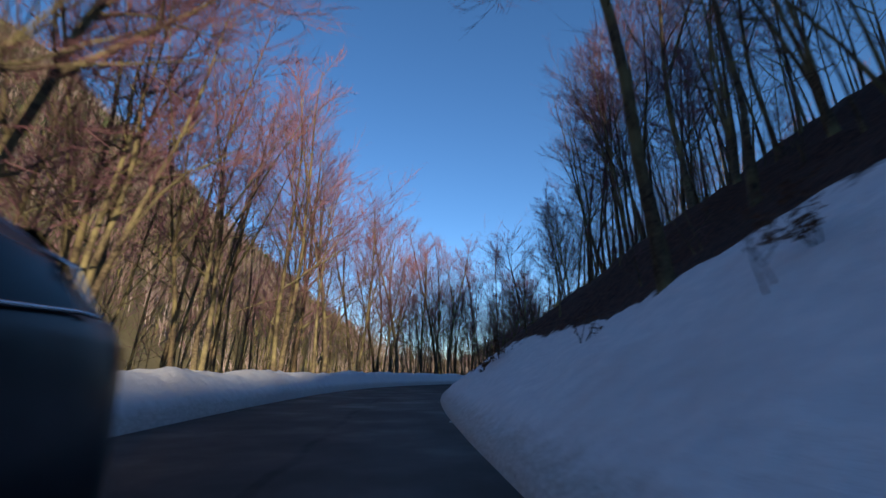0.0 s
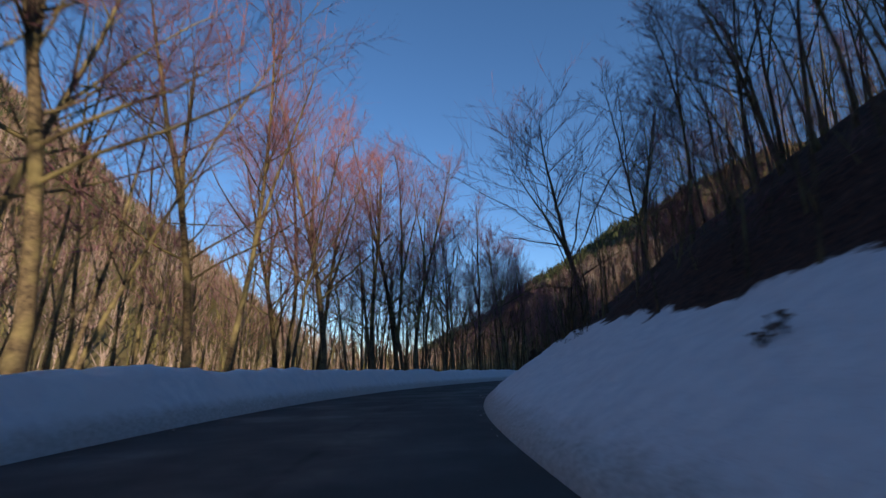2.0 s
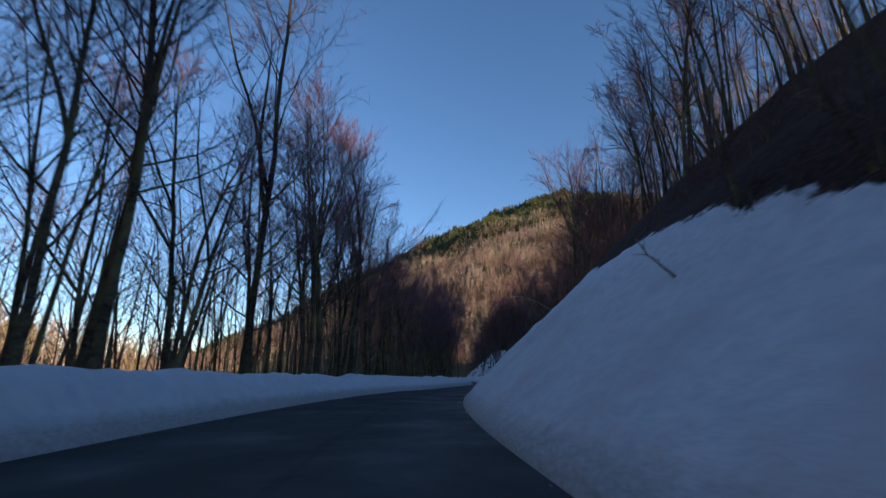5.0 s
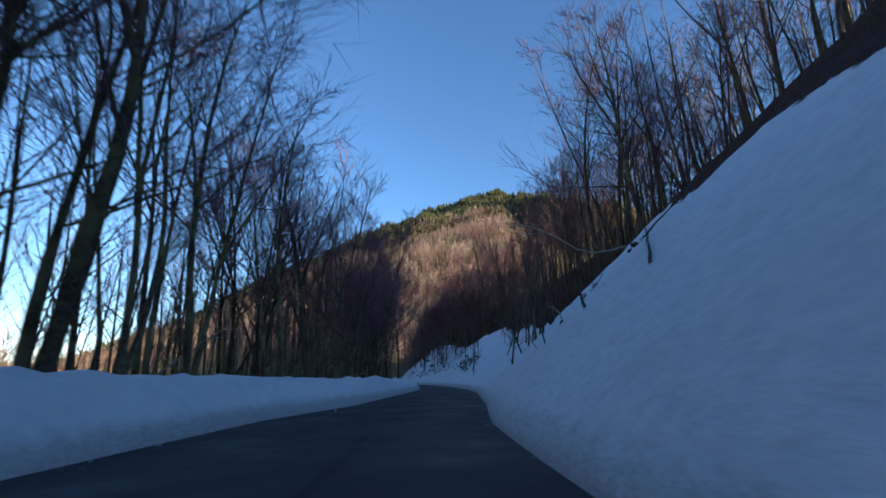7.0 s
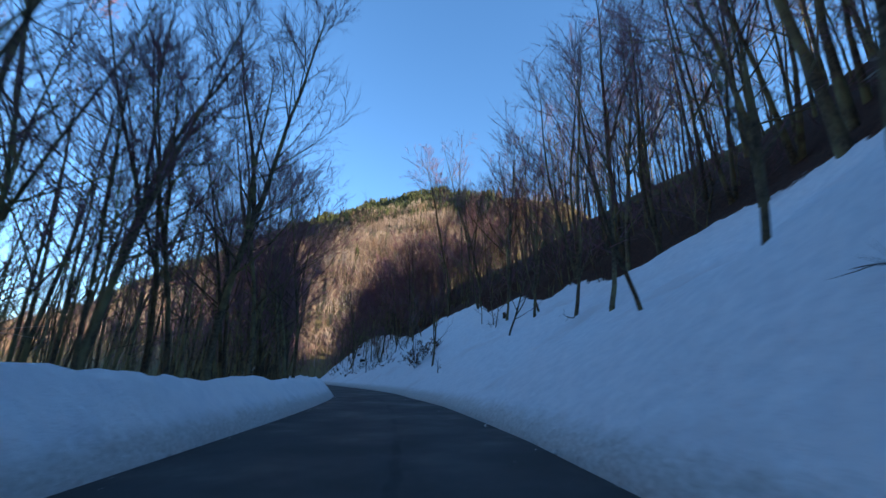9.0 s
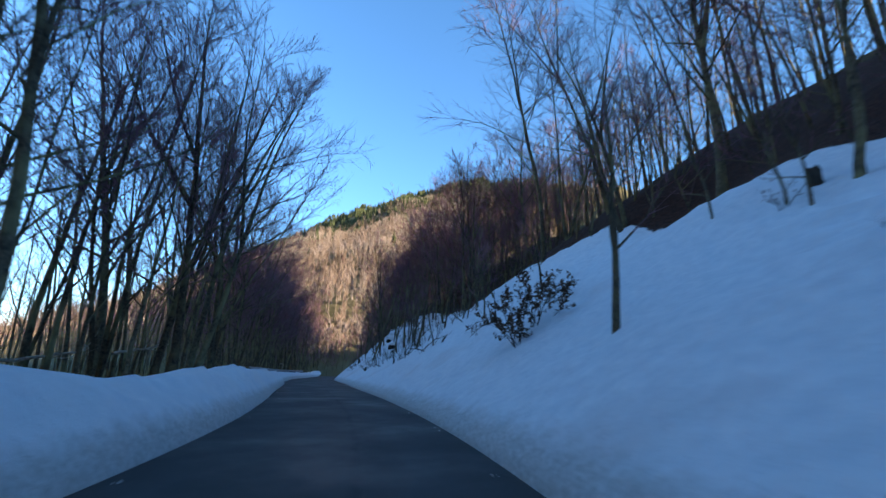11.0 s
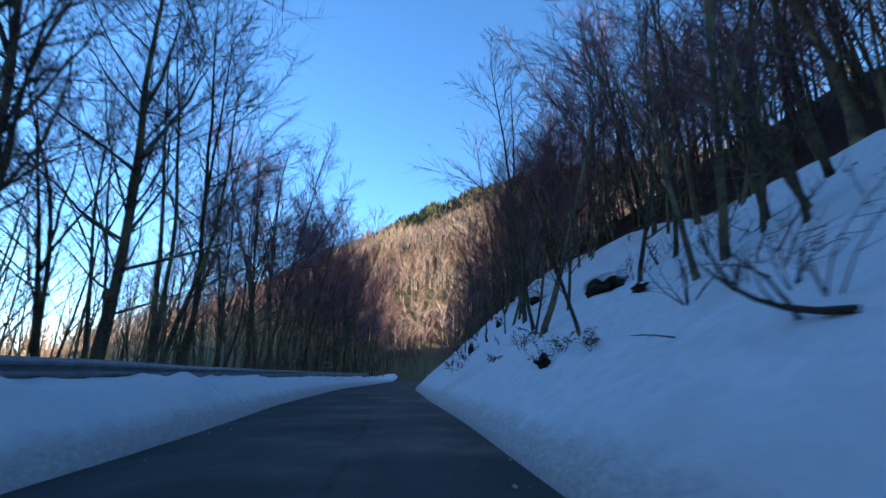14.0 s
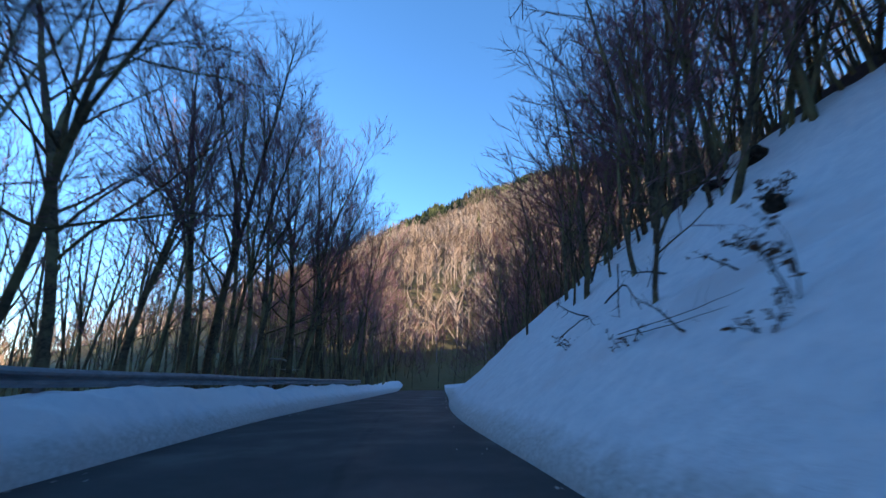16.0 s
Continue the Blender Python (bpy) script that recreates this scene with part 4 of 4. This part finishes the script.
shrub(43, 100, 6.9, 0.3, 5, 36, "low clump of dark dead leaves on the snow", 0.8, size=0.08)
shrub(32, 182, 4.3, 0.6, 6, 36, "small dry shrub with dark leaves in the snow", 0.6)
shrub(33, 179, 5.4, 0.9, 8, 0, "dark bush of bare shoots on the snow", 0.6, size=0.06)
shrub(34, 187, 4.2, 0.8, 6, 24, "small dry shrub with dark leaves in the snow", 0.6)
shrub(35, 146, 9.7, 1.0, 5, 12, "thin dry stem standing in the snow", 0.4)
shrub(36, 196.5, 4.6, 0.5, 5, 24, "small dry shrub with dark leaves in the snow", 0.7, size=0.06)
more = np.random.default_rng(61)
for k in range(34):
    s = more.uniform(164, 222)
    u = float(right_edge(s) + np.interp(s, CUT_S, CUT_SNOW) * more.uniform(0.35, 0.95))
    shrub(500 + k, s, u, more.uniform(0.6, 1.6), int(more.integers(2, 5)), int(more.integers(0, 3)) * 6, "bare thin shoots growing out of the snow", 0.4, size=0.07)
for k in range(28):
    s = more.uniform(166, 184)
    u = float(right_edge(s)) + more.uniform(3.2, 8.5)
    shrub(600 + k, s, u, more.uniform(1.1, 2.1), int(more.integers(2, 5)), 0, "tangle of bare dark shoots growing out of the snow", 0.6, thick=0.016)
for k in range(16):
    s = more.uniform(12, 70)
    shrub(560 + k, s, float(right_edge(s) + np.interp(s, CUT_S, CUT_SNOW) * more.uniform(0.8, 1.15)), more.uniform(0.5, 1.3), 3, 6, "thin dark stems at the upper edge of the snow", 0.4, size=0.07)

clump = plant(NEAR, 3, place(172, 12), 0.7, 40, "bare tree with a tuft of dry leaves in its crown", "trees with dry leaves")
tuft = np.random.default_rng(88)
part("dead_leaf", leaf_mesh(tuft, tuft.normal(0, 1, (170, 3)) * (1.3, 1.3, 0.3) + (0, 0, 13.0), 0.35, LEAF), clump, "tuft of dry brown leaves", kind="stuff")

LOG = "dead branch lying on the snow of the cutting"
for k, (s, u, length, thick, turn, rise, mat, leaves) in enumerate([
        (107, 4.7, 1.4, 0.025, 110, 0.7, PALE, 0), (106, 4.9, 1.7, 0.035, 80, 1.5, DARKWOOD, 0), (109, 6.6, 2.6, 0.035, 95, 0.75, PALE, 0),
        (114, 7.6, 3.0, 0.035, 105, 0.55, PALE, 0), (114, 4.4, 1.5, 0.02, 95, 0.3, DARKWOOD, 0), (129, 7.5, 2.0, 0.025, 80, 0.4, DARKWOOD, 0), (166, 5.5, 1.6, 0.035, 75, 0.5, DARKWOOD, 0),
        (163, 6.8, 2.0, 0.04, 100, 0.4, DARKWOOD, 7), (165, 8.0, 1.6, 0.035, 40, 0.6, DARKWOOD, 0), (161, 5.0, 2.5, 0.05, 62, 0.45, DARKWOOD, 0), (163, 4.5, 1.8, 0.04, 100, 0.2, DARKWOOD, 0), (194.3, 5.7, 3.4, 0.04, 72, 0.5, DARKWOOD, 0), (176.3, 3.9, 1.2, 0.03, 60, 1.2, DARKWOOD, 0), (178.5, 3.9, 0.7, 0.015, 120, 0.2, DARKWOOD, 0), (184, 7.4, 1.8, 0.05, 60, 0.4, DARKWOOD, 0),
        (190, 4.4, 1.3, 0.03, 100, 0.2, DARKWOOD, 14), (193, 5.0, 1.6, 0.03, 80, 0.3, DARKWOOD, 0), (200.5, 3.8, 1.3, 0.02, 85, 0.2, DARKWOOD, 0), (204, 6.0, 2.0, 0.03, 95, 0.4, DARKWOOD, 0),
        (201, 5.2, 1.0, 0.02, 80, 0.4, DARKWOOD, 7), (206, 4.9, 1.4, 0.025, 100, 0.4, DARKWOOD, 0), (186, 4.6, 1.7, 0.025, 100, 0.2, DARKWOOD, 21), 
        (70, 5.2, 1.4, 0.04, 100, 0.7, PALE, 0), (49, 4.3, 1.0, 0.03, 120, 0.5, DARKWOOD, 7)]):
    fallen_branch(400 + k, s, u, length, thick, turn, rise, mat, LOG, leaves)


def dead_wood(seed, label, lines, mat, twigs=4, leaves=0):
    """A dead bough of several bent limbs; each limb: its thickness, and its stations, distances and heights over the ground."""
    r = np.random.default_rng(seed)
    base = place(*lines[0][1][0][:2])
    limb, side, spots = Tubes(), Tubes(), []
    for thick, spots_on in lines:
        corners = np.array([np.array(place(a, b)) + (0, 0, h) for a, b, h in spots_on]) - np.array(base)
        t = np.linspace(0, len(corners) - 1, 4 * len(corners))
        line = np.stack([np.interp(t, np.arange(len(corners)), corners[:, i]) for i in range(3)], 1)
        line[1:-1] = (line[:-2] + line[1:-1] + line[2:]) / 3
        line[1:] += r.normal(0, thick * 0.35, (len(line) - 1, 3))
        limb.add(line, thick * np.linspace(1, 0.35, len(line)), 6)
        for _ in range(twigs):
            p, w = along(line, r.uniform(0.3, 1.0))
            shoot = bent(r, p, off_way(r, w, r.uniform(0.4, 0.9)), r.uniform(0.25, 0.6), 3, 0.02, 0.18)
            side.add(shoot, thick * 0.3 * np.linspace(1, 0, 4), 4)
            spots += [along(shoot, r.uniform(0.3, 1))[0] for _ in range(leaves)]
    foot = tagged(new("fallen_branch"), label, "branch", "fallen branches")
    part("limb", limb.mesh("limb", mat), foot)
    if twigs:
        part("side_twig", side.mesh("side_twig", mat), foot, kind="stuff")
    if spots:
        part("dead_leaf", leaf_mesh(r, spots, 0.09, LEAF), foot, kind="stuff")
    foot.matrix_basis = Matrix.Translation(base)
    return foot


dead_wood(490, "thick dark log leaning out of the snow", [(0.055, [(99, 4.66, -0.05), (99.6, 4.75, 0.5), (100.2, 4.85, 1.0)])], DARKWOOD, 2)
dead_wood(491, "long dark log lying down the snow slope", [(0.045, [(97, 5.8, 0.0), (98.2, 6.3, 0.2), (99.6, 7.0, 0.35)]), (0.03, [(98.4, 6.4, 0.2), (98.0, 7.0, 0.35), (97.8, 7.6, 0.3)])], DARKWOOD, 5)
dead_wood(492, "pale broken branch with dead leaves on the snow", [(0.045, [(105.3, 6.85, 0.1), (106.3, 7.2, 0.15), (107.4, 7.9, 0.2), (108.6, 8.5, 0.35)]), (0.02, [(106.4, 7.2, 0.15), (106.0, 7.6, 0.4), (105.3, 7.6, 0.5)])], PALE, 5, 3)
dead_wood(493, "pale dead bough hanging out from the hillside", [(0.06, [(112, 11.4, 0.1), (112, 9.0, 1.8), (112, 7.1, 5.0), (110.8, 5.4, 6.9), (110, 4.3, 7.5)]), (0.03, [(111.6, 6.6, 5.5), (112, 5.6, 6.5), (112.6, 5.0, 7.0)]), (0.025, [(110.6, 5.2, 7.0), (110.2, 4.9, 7.7), (109.8, 4.6, 8.4)])], PALE, 4)
dead_wood(494, "bundle of bare limbs sticking out of the snow", [(0.035, [(155.8, 5.85, 0.0), (156.6, 5.95, 0.6), (157.3, 6.0, 1.15)]), (0.03, [(156.1, 6.05, 0.1), (156.6, 6.2, 0.75), (156.9, 6.4, 1.3)]), (0.016, [(156, 5.95, 0.1), (156.8, 5.5, 0.25), (157.4, 5.3, 0.2)]),
                 (0.025, [(155.9, 5.8, 0.05), (156, 5.2, 0.12), (156.2, 4.85, 0.02)]), (0.07, [(155.6, 5.75, 0.0), (156.3, 6.0, 0.28)])], DARKWOOD, 3)
dead_wood(495, "curved dead limb arching over the snow", [(0.026, [(167.8, 4.25, 0.0), (167.1, 4.3, 0.08), (166.4, 4.3, 0.15), (165.8, 4.4, 0.35), (165.6, 4.55, 0.9), (165.5, 4.75, 1.3)]), (0.03, [(165.9, 4.4, 0.35), (166.5, 4.9, 0.55), (167.4, 5.4, 0.45)]),
                 (0.022, [(166.2, 4.35, 0.2), (166.5, 4.6, 0.9), (166.6, 4.8, 1.4)]), (0.02, [(165.5, 4.6, 1.0), (165.2, 4.5, 0.9), (165.0, 4.4, 0.75)])], DARKWOOD, 5)
dead_wood(496, "broken dead trunk standing in the snow", [(0.085, [(172, 4.33, -0.1), (172.1, 4.38, 0.6), (172.3, 4.36, 1.3)]), (0.05, [(172.18, 4.38, 0.95), (172.12, 4.46, 1.15)])], DARKWOOD, 0)
dead_wood(500, "thick dark broken trunk leaning out of the snow", [(0.08, [(196, 5.1, -0.1), (196.3, 5.15, 0.5), (196.7, 5.2, 1.0)])], DARKWOOD, 1)
dead_wood(497, "thin dry sticks lying across the snow", [(0.009, [(202.6, 3.9, 0.08), (200.8, 4.2, 0.15), (199.8, 4.35, 0.1)]), (0.008, [(202.4, 3.85, 0.04), (201.0, 4.05, 0.1), (200.2, 4.1, 0.06)])], DARKWOOD, 3)
dead_wood(498, "thin broken limbs among the snow-covered stems", [(0.025, [(205.6, 5.2, 0.1), (204.2, 5.0, 0.5), (203.2, 4.7, 0.12)]), (0.02, [(204.8, 5.4, 0.9), (204.0, 4.8, 0.3), (203.6, 4.5, 0.02)]), (0.018, [(206.5, 4.3, 0.1), (205.2, 4.5, 0.35), (204.4, 4.4, 0.05)])], DARKWOOD, 5)
dead_wood(499, "dead limb lying among dry shoots on the snow", [(0.03, [(163.4, 4.6, 0.0), (162.4, 5.0, 0.25), (161.4, 5.15, 0.12)]), (0.02, [(162.8, 5.3, 0.9), (162.2, 5.0, 0.4), (161.8, 4.7, 0.0)]), (0.022, [(163.4, 5.6, 0.7), (162.6, 5.2, 0.3), (162.2, 4.9, 0.0)])], DARKWOOD, 5)
fallen_branch(480, 175.8, 4.0, 1.9, 0.045, 105, -0.1, DARKWOOD, "thick curved dead limb half buried in the snow", 0, 0.0, 0.2)
for k, (s, u, length, thick, turn, rise, lift) in enumerate([(118, -9.5, 6.0, 0.07, 75, 0.12, 1.0), (114, -8.4, 4.5, 0.06, 60, 0.25, 0.6), (108, -9.0, 4.0, 0.05, 100, 0.3, 0.8),
                                                              (152, -9.5, 5.0, 0.06, 85, 0.1, 1.3), (158, -9.0, 5.5, 0.06, 95, 0.15, 1.6), (219, -7.5, 4.5, 0.06, 80, 0.1, 1.8), (101, -9.5, 4.0, 0.05, 80, 0.3, 0.6)]):
    fallen_branch(450 + k, s, u, length, thick, turn, rise, PALE, "pale broken branch hung up among the forest trunks", 0, lift)

# two solid lumps in place of hollows; their dark colour stands for the shade inside
lump("earth_hollow", 3, 183.2, 3.5, (0.16, 0.28, 0.24), EARTH, "dark earth-coloured lump in the snow", "earth", 0.45, 0.45)
lump("earth_hollow", 24, 46.8, 3.85, (0.22, 0.34, 0.3), EARTH, "dark earth-coloured lump in the snow", "earth", 0.45, 0.45)
# upright dark lump in place of a short post
lump("earth_hollow", 21, 197.6, 4.45, (0.15, 0.16, 0.45), EARTH, "dark earth-coloured lump in the snow", "earth", 0.4)
lump("rock", 22, 198, 4.5, (0.08, 0.13, 0.16), EARTH, "small dark rock looking out of the snow", "rock", 0.35, 0.35)
lump("snow_cap", 23, 197.6, 8.9, (1.0, 1.5, 0.75), SNOW, "rounded mound of snow on the slope", "snow", 0.3, 0.15)
# not a rock: its dark colour stands for the shade in the mound's cavity
lump("rock", 24, 197.2, 8.2, (0.4, 0.5, 0.26), EARTH, "dark lump in place of the shaded cavity in a snow mound", "rock", 0.3, 0.3)
lump("tree_stump", 25, 146, 10.9, (0.12, 0.13, 0.42), DARKWOOD, "thick dark broken tree stump at the snow edge", "stump", 0.2, 0.4)
lump("rock", 5, 185.6, 6.5, (0.35, 1.0, 0.3), EARTH, "dark mossy rock ledge under a cap of snow", "rock", 0.35, 0.4)
lump("rock", 6, 183.0, 6.1, (0.15, 0.3, 0.12), EARTH, "small dark rock looking out of the snow", "rock", 0.3, 0.4)
lump("rock", 7, 107, 9.6, (0.14, 0.18, 0.15), EARTH, "small dark rock looking out of the snow", "rock", 0.3)
lump("rock", 8, 205, 9.8, (0.28, 0.35, 0.36), EARTH, "dark rock with a little snow on it", "rock", 0.3)
lump("rock", 9, 202, 7.1, (0.16, 0.22, 0.28), EARTH, "dark rock with a little snow on it", "rock", 0.3)
lump("rock", 10, 206, 9.2, (0.22, 0.4, 0.18), EARTH, "dark rock ledge under a cap of snow", "rock", 0.4, 0.4)
lump("tree_stump", 11, 114, 7.0, (0.2, 0.2, 0.45), DARKWOOD, "dark broken tree stump in the snow", "stump", 0.2, 0.15)
lump("tree_stump", 12, 103.5, 5.1, (0.09, 0.09, 0.16), DARKWOOD, "dark broken tree stump in the snow", "stump", 0.2, 0.15)
lump("snow_cap", 13, 186, 6.85, (0.45, 1.2, 0.26), SNOW, "rounded cap of snow on a rock ledge", "snow", -0.6, 0.25)
lump("snow_cap", 14, 205.4, 9.9, (0.32, 0.45, 0.2), SNOW, "rounded cap of snow on a rock ledge", "snow", -0.3, 0.25)


# ---- crumbs of snow along the road ----
def crumbs():
    r = np.random.default_rng(77)
    v, f = [], []
    for _ in range(600):
        s, left = r.uniform(-5, 232), r.uniform() < 0.6
        u = float(left_edge(s)) + r.exponential(0.16) - 0.05 if left else float(right_edge(s)) - r.exponential(0.16) + 0.05
        k = int(round((s + START) / STEP))
        x, y = LINE[k] + RIGHT[k] * u
        size, n = 0.01 + r.exponential(0.011), len(v)
        for a, b, c in ((1, 0, 0), (-1, 0, 0), (0, 1, 0), (0, -1, 0), (0, 0, 1), (0, 0, -0.4)):
            v.append((x + a * size * r.uniform(0.6, 1.3), y + b * size * r.uniform(0.6, 1.3), c * size * r.uniform(0.6, 1.2) + size * 0.35))
        f += [(n, n + 2, n + 4), (n + 2, n + 1, n + 4), (n + 1, n + 3, n + 4), (n + 3, n, n + 4), (n + 2, n, n + 5), (n + 1, n + 2, n + 5), (n + 3, n + 1, n + 5), (n, n + 3, n + 5)]
    me = bpy.data.meshes.new("snow_crumb")
    me.from_pydata(v, [], f)
    me.materials.append(SNOW)
    tagged(new("snow_crumb", me), "small dirty crumbs of snow along the road's edges", "snow", kind="stuff")


crumbs()


# ---- guard rail ----
STEEL, nt_steel, b_steel = material("galvanised_steel", 0.5)
b_steel.inputs["Metallic"].default_value = 0.7
rust = noise_node(nt_steel, 3.0)
nt_steel.links.new(ramp(nt_steel, rust.outputs["Fac"], [(0.35, (0.2, 0.21, 0.22)), (0.7, (0.34, 0.35, 0.36))]).outputs["Color"], b_steel.inputs["Base Color"])


def guard_rail(s0, s1, off, top):
    base = tagged(new("guard_rail"), "weathered steel guard rail half buried in the snow bank", "guard rail")
    prof = [(0.0, 0.0), (0.02, -0.03), (0.08, -0.07), (0.08, -0.11), (0.02, -0.15), (0.02, -0.17), (0.08, -0.21), (0.08, -0.25), (0.02, -0.29), (0.0, -0.31)]
    prof += [(x - 0.012, z) for x, z in reversed(prof)]
    v, f, rows = [], [], 0
    for k in range(int((s0 + START) / STEP), int((s1 + START) / STEP) + 1, 2):
        s = k * STEP - START
        u = float(left_edge(s)) - off
        for x, z in prof:
            p = LINE[k] + RIGHT[k] * (u + x)
            v.append((p[0], p[1], top + z + 0.012 * math.sin(s * 0.7)))
        rows += 1
    n = len(prof)
    for i in range(rows - 1):
        f += [(i * n + j, i * n + (j + 1) % n, (i + 1) * n + (j + 1) % n, (i + 1) * n + j) for j in range(n)]
    me = bpy.data.meshes.new("rail")
    me.from_pydata(v, [], f)
    me.materials.append(STEEL)
    part("rail", me, base)
    bm = bmesh.new()
    for x0, x1, y0, y1 in ((-0.05, 0.05, -0.045, -0.035), (-0.05, 0.05, 0.035, 0.045), (-0.005, 0.005, -0.035, 0.035)):
        bmesh.ops.create_cube(bm, size=1, matrix=Matrix.Translation(((x0 + x1) / 2, (y0 + y1) / 2, -0.05)) @ Matrix.Diagonal((x1 - x0, y1 - y0, 1.9, 1)))
    post = bpy.data.meshes.new("post")
    bm.to_mesh(post)
    bm.free()
    post.materials.append(STEEL)
    for s in np.arange(s0 + 1, s1, 4.0):
        k = int(round((s + START) / STEP))
        p = LINE[k] + RIGHT[k] * (float(left_edge(s)) - off - 0.1)
        ob = part("post", post, base)
        ob.matrix_basis = pose(p[0], p[1], top - 0.95, 0, 0, math.degrees(math.atan2(RIGHT[k][1], RIGHT[k][0])))
    return base


guard_rail(166, 236, 1.5, 1.36)

# ---- car standing in the other lane ----
PAINT, nt_paint, b_paint = material("dark_blue_paint", 0.4)
grime = noise_node(nt_paint, 4.0)
nt_paint.links.new(ramp(nt_paint, grime.outputs["Fac"], [(0.4, (0.006, 0.008, 0.014)), (0.75, (0.02, 0.022, 0.03))]).outputs["Color"], b_paint.inputs["Base Color"])
b_paint.inputs["Coat Weight"].default_value = 0.15
GLASS, _, b_glass = material("tinted_glass", 0.12)
b_glass.inputs["Specular IOR Level"].default_value = 0.12
b_glass.inputs["Base Color"].default_value = (0.006, 0.007, 0.009, 1)
CHROME, _, b_chrome = material("chrome", 0.2)
b_chrome.inputs["Base Color"].default_value, b_chrome.inputs["Metallic"].default_value = (0.6, 0.6, 0.62, 1), 1.0
RUBBER = two_scale("tyre_rubber", (0.012, 0.012, 0.013), (0.03, 0.03, 0.03), 30.0, 2.0, 0.85)
RED, _, b_red = material("tail_lens", 0.2)
b_red.inputs["Base Color"].default_value = (0.12, 0.006, 0.006, 1)


def loft(name, rings, mat, closed=True):
    v = [p for r in rings for p in r]
    n, f = len(rings[0]), []
    for i in range(len(rings) - 1):
        for j in range(n if closed else n - 1):
            q = (j + 1) % n
            f.append((i * n + j, i * n + q, (i + 1) * n + q, (i + 1) * n + j))
    if closed:
        f += [tuple(range(n))[::-1], tuple((len(rings) - 1) * n + j for j in range(n))]
    me = bpy.data.meshes.new(name)
    me.from_pydata(v, [], f)
    me.polygons.foreach_set("use_smooth", [True] * len(me.polygons))
    me.materials.append(mat)
    return me


def car(x, y):
    """An estate car, seen from behind: it points down the road (towards -y)."""
    base = tagged(new("car"), "dark blue estate car with chrome window trim in the other lane", "car")
    # length station: half width at sill, half width at roof, height of sill, roof
    prof = [(-2.2, 0.62, 0.6, 0.62, 0.66), (-2.05, 0.8, 0.75, 0.78, 0.84), (-1.4, 0.9, 0.8, 0.92, 0.98), (-0.95, 0.92, 0.78, 1.0, 1.08), (-0.3, 0.92, 0.66, 1.06, 1.52), (0.4, 0.92, 0.68, 1.1, 1.66),
            (1.2, 0.92, 0.67, 1.13, 1.66), (1.75, 0.9, 0.62, 1.16, 1.56), (2.05, 0.88, 0.66, 1.15, 1.3), (2.2, 0.84, 0.74, 1.08, 1.12), (2.27, 0.8, 0.76, 0.85, 0.9)]
    rings = []
    for t, w, wr, sill, roof in prof:
        side = [(w * 0.98, 0.2), (w * 1.05, 0.34), (w * 1.05, 0.62), (w * 1.02, sill * 0.92), (w * 0.985, sill), (wr + (w - wr) * 0.45, sill + (roof - sill) * 0.55), (wr, roof - 0.07), (wr * 0.82, roof)]
        rings.append([(a, t, b) for a, b in side] + [(-a, t, b) for a, b in reversed(side)])
    body = part("body", loft("body", rings, PAINT), base)
    for sign in (1, -1):
        glass = [[(sign * (w * 0.985 + 0.006 - 0.0), t, sill + 0.02), (sign * (wr + (w - wr) * 0.45 + 0.008), t, sill + (roof - sill) * 0.55), (sign * (wr + 0.012), t, roof - 0.1)]
                 for t, w, wr, sill, roof in prof[4:8]]
        part("side_window", loft("side_window", glass, GLASS, False), base, "dark tinted side window")
        trim = Tubes()
        top = [g[2] for g in glass]
        low = [g[0] for g in glass]
        end = [(sign * 0.9, 1.84, 1.17)]
        trim.add(low + end, [0.011] * (len(low) + 1), 5)
        trim.add(top + [(sign * 0.79, 1.8, 1.38)] + end, [0.011] * (len(top) + 2), 5)
        part("window_trim", trim.mesh("window_trim", CHROME), base, "thin chrome window trim")
        lens = [[(sign * 0.9, 2.08, 0.86), (sign * 0.9, 2.08, 1.06)], [(sign * 0.85, 2.215, 0.86), (sign * 0.85, 2.21, 1.06)], [(sign * 0.6, 2.26, 0.88), (sign * 0.6, 2.235, 1.04)]]
        part("tail_light", loft("tail_light", lens, RED, False), base, "dark red tail light")
    pane = [[(-0.6, 1.79, 1.545), (0.6, 1.79, 1.545)], [(-0.68, 2.075, 1.29), (0.68, 2.075, 1.29)], [(-0.7, 2.16, 1.18), (0.7, 2.16, 1.18)]]
    part("rear_window", loft("rear_window", pane, GLASS, False), base, "dark tinted rear window")
    for sign in (1, -1):
        for at in (-1.35, 1.4):
            tyre = loft("tyre", [[(sign * 0.72 + 0.0, at + r0 * math.cos(a), 0.33 + r0 * math.sin(a)) if k == 0 else (sign * (0.72 + 0.2 * k / 4), at + r0 * math.cos(a), 0.33 + r0 * math.sin(a))
                                  for a in np.arange(24) * math.tau / 24] for k, r0 in ((0, 0.3), (1, 0.33), (2, 0.335), (3, 0.33), (4, 0.29))], RUBBER)
            wheel = part("wheel", tyre, base)
            rim = loft("rim", [[(sign * (0.925 + d), at + r0 * math.cos(a), 0.33 + r0 * math.sin(a)) for a in np.arange(20) * math.tau / 20] for d, r0 in ((-0.02, 0.22), (0.004, 0.21), (-0.006, 0.06))], STEEL)
            part("rim", rim, wheel, "grey steel rim")
    base.matrix_basis = pose(x, y, 0.0, 0, 0, 1) @ Matrix.Diagonal((1.1, 1.12, 1.165, 1))
    return base


car(-2.46, 0.33)
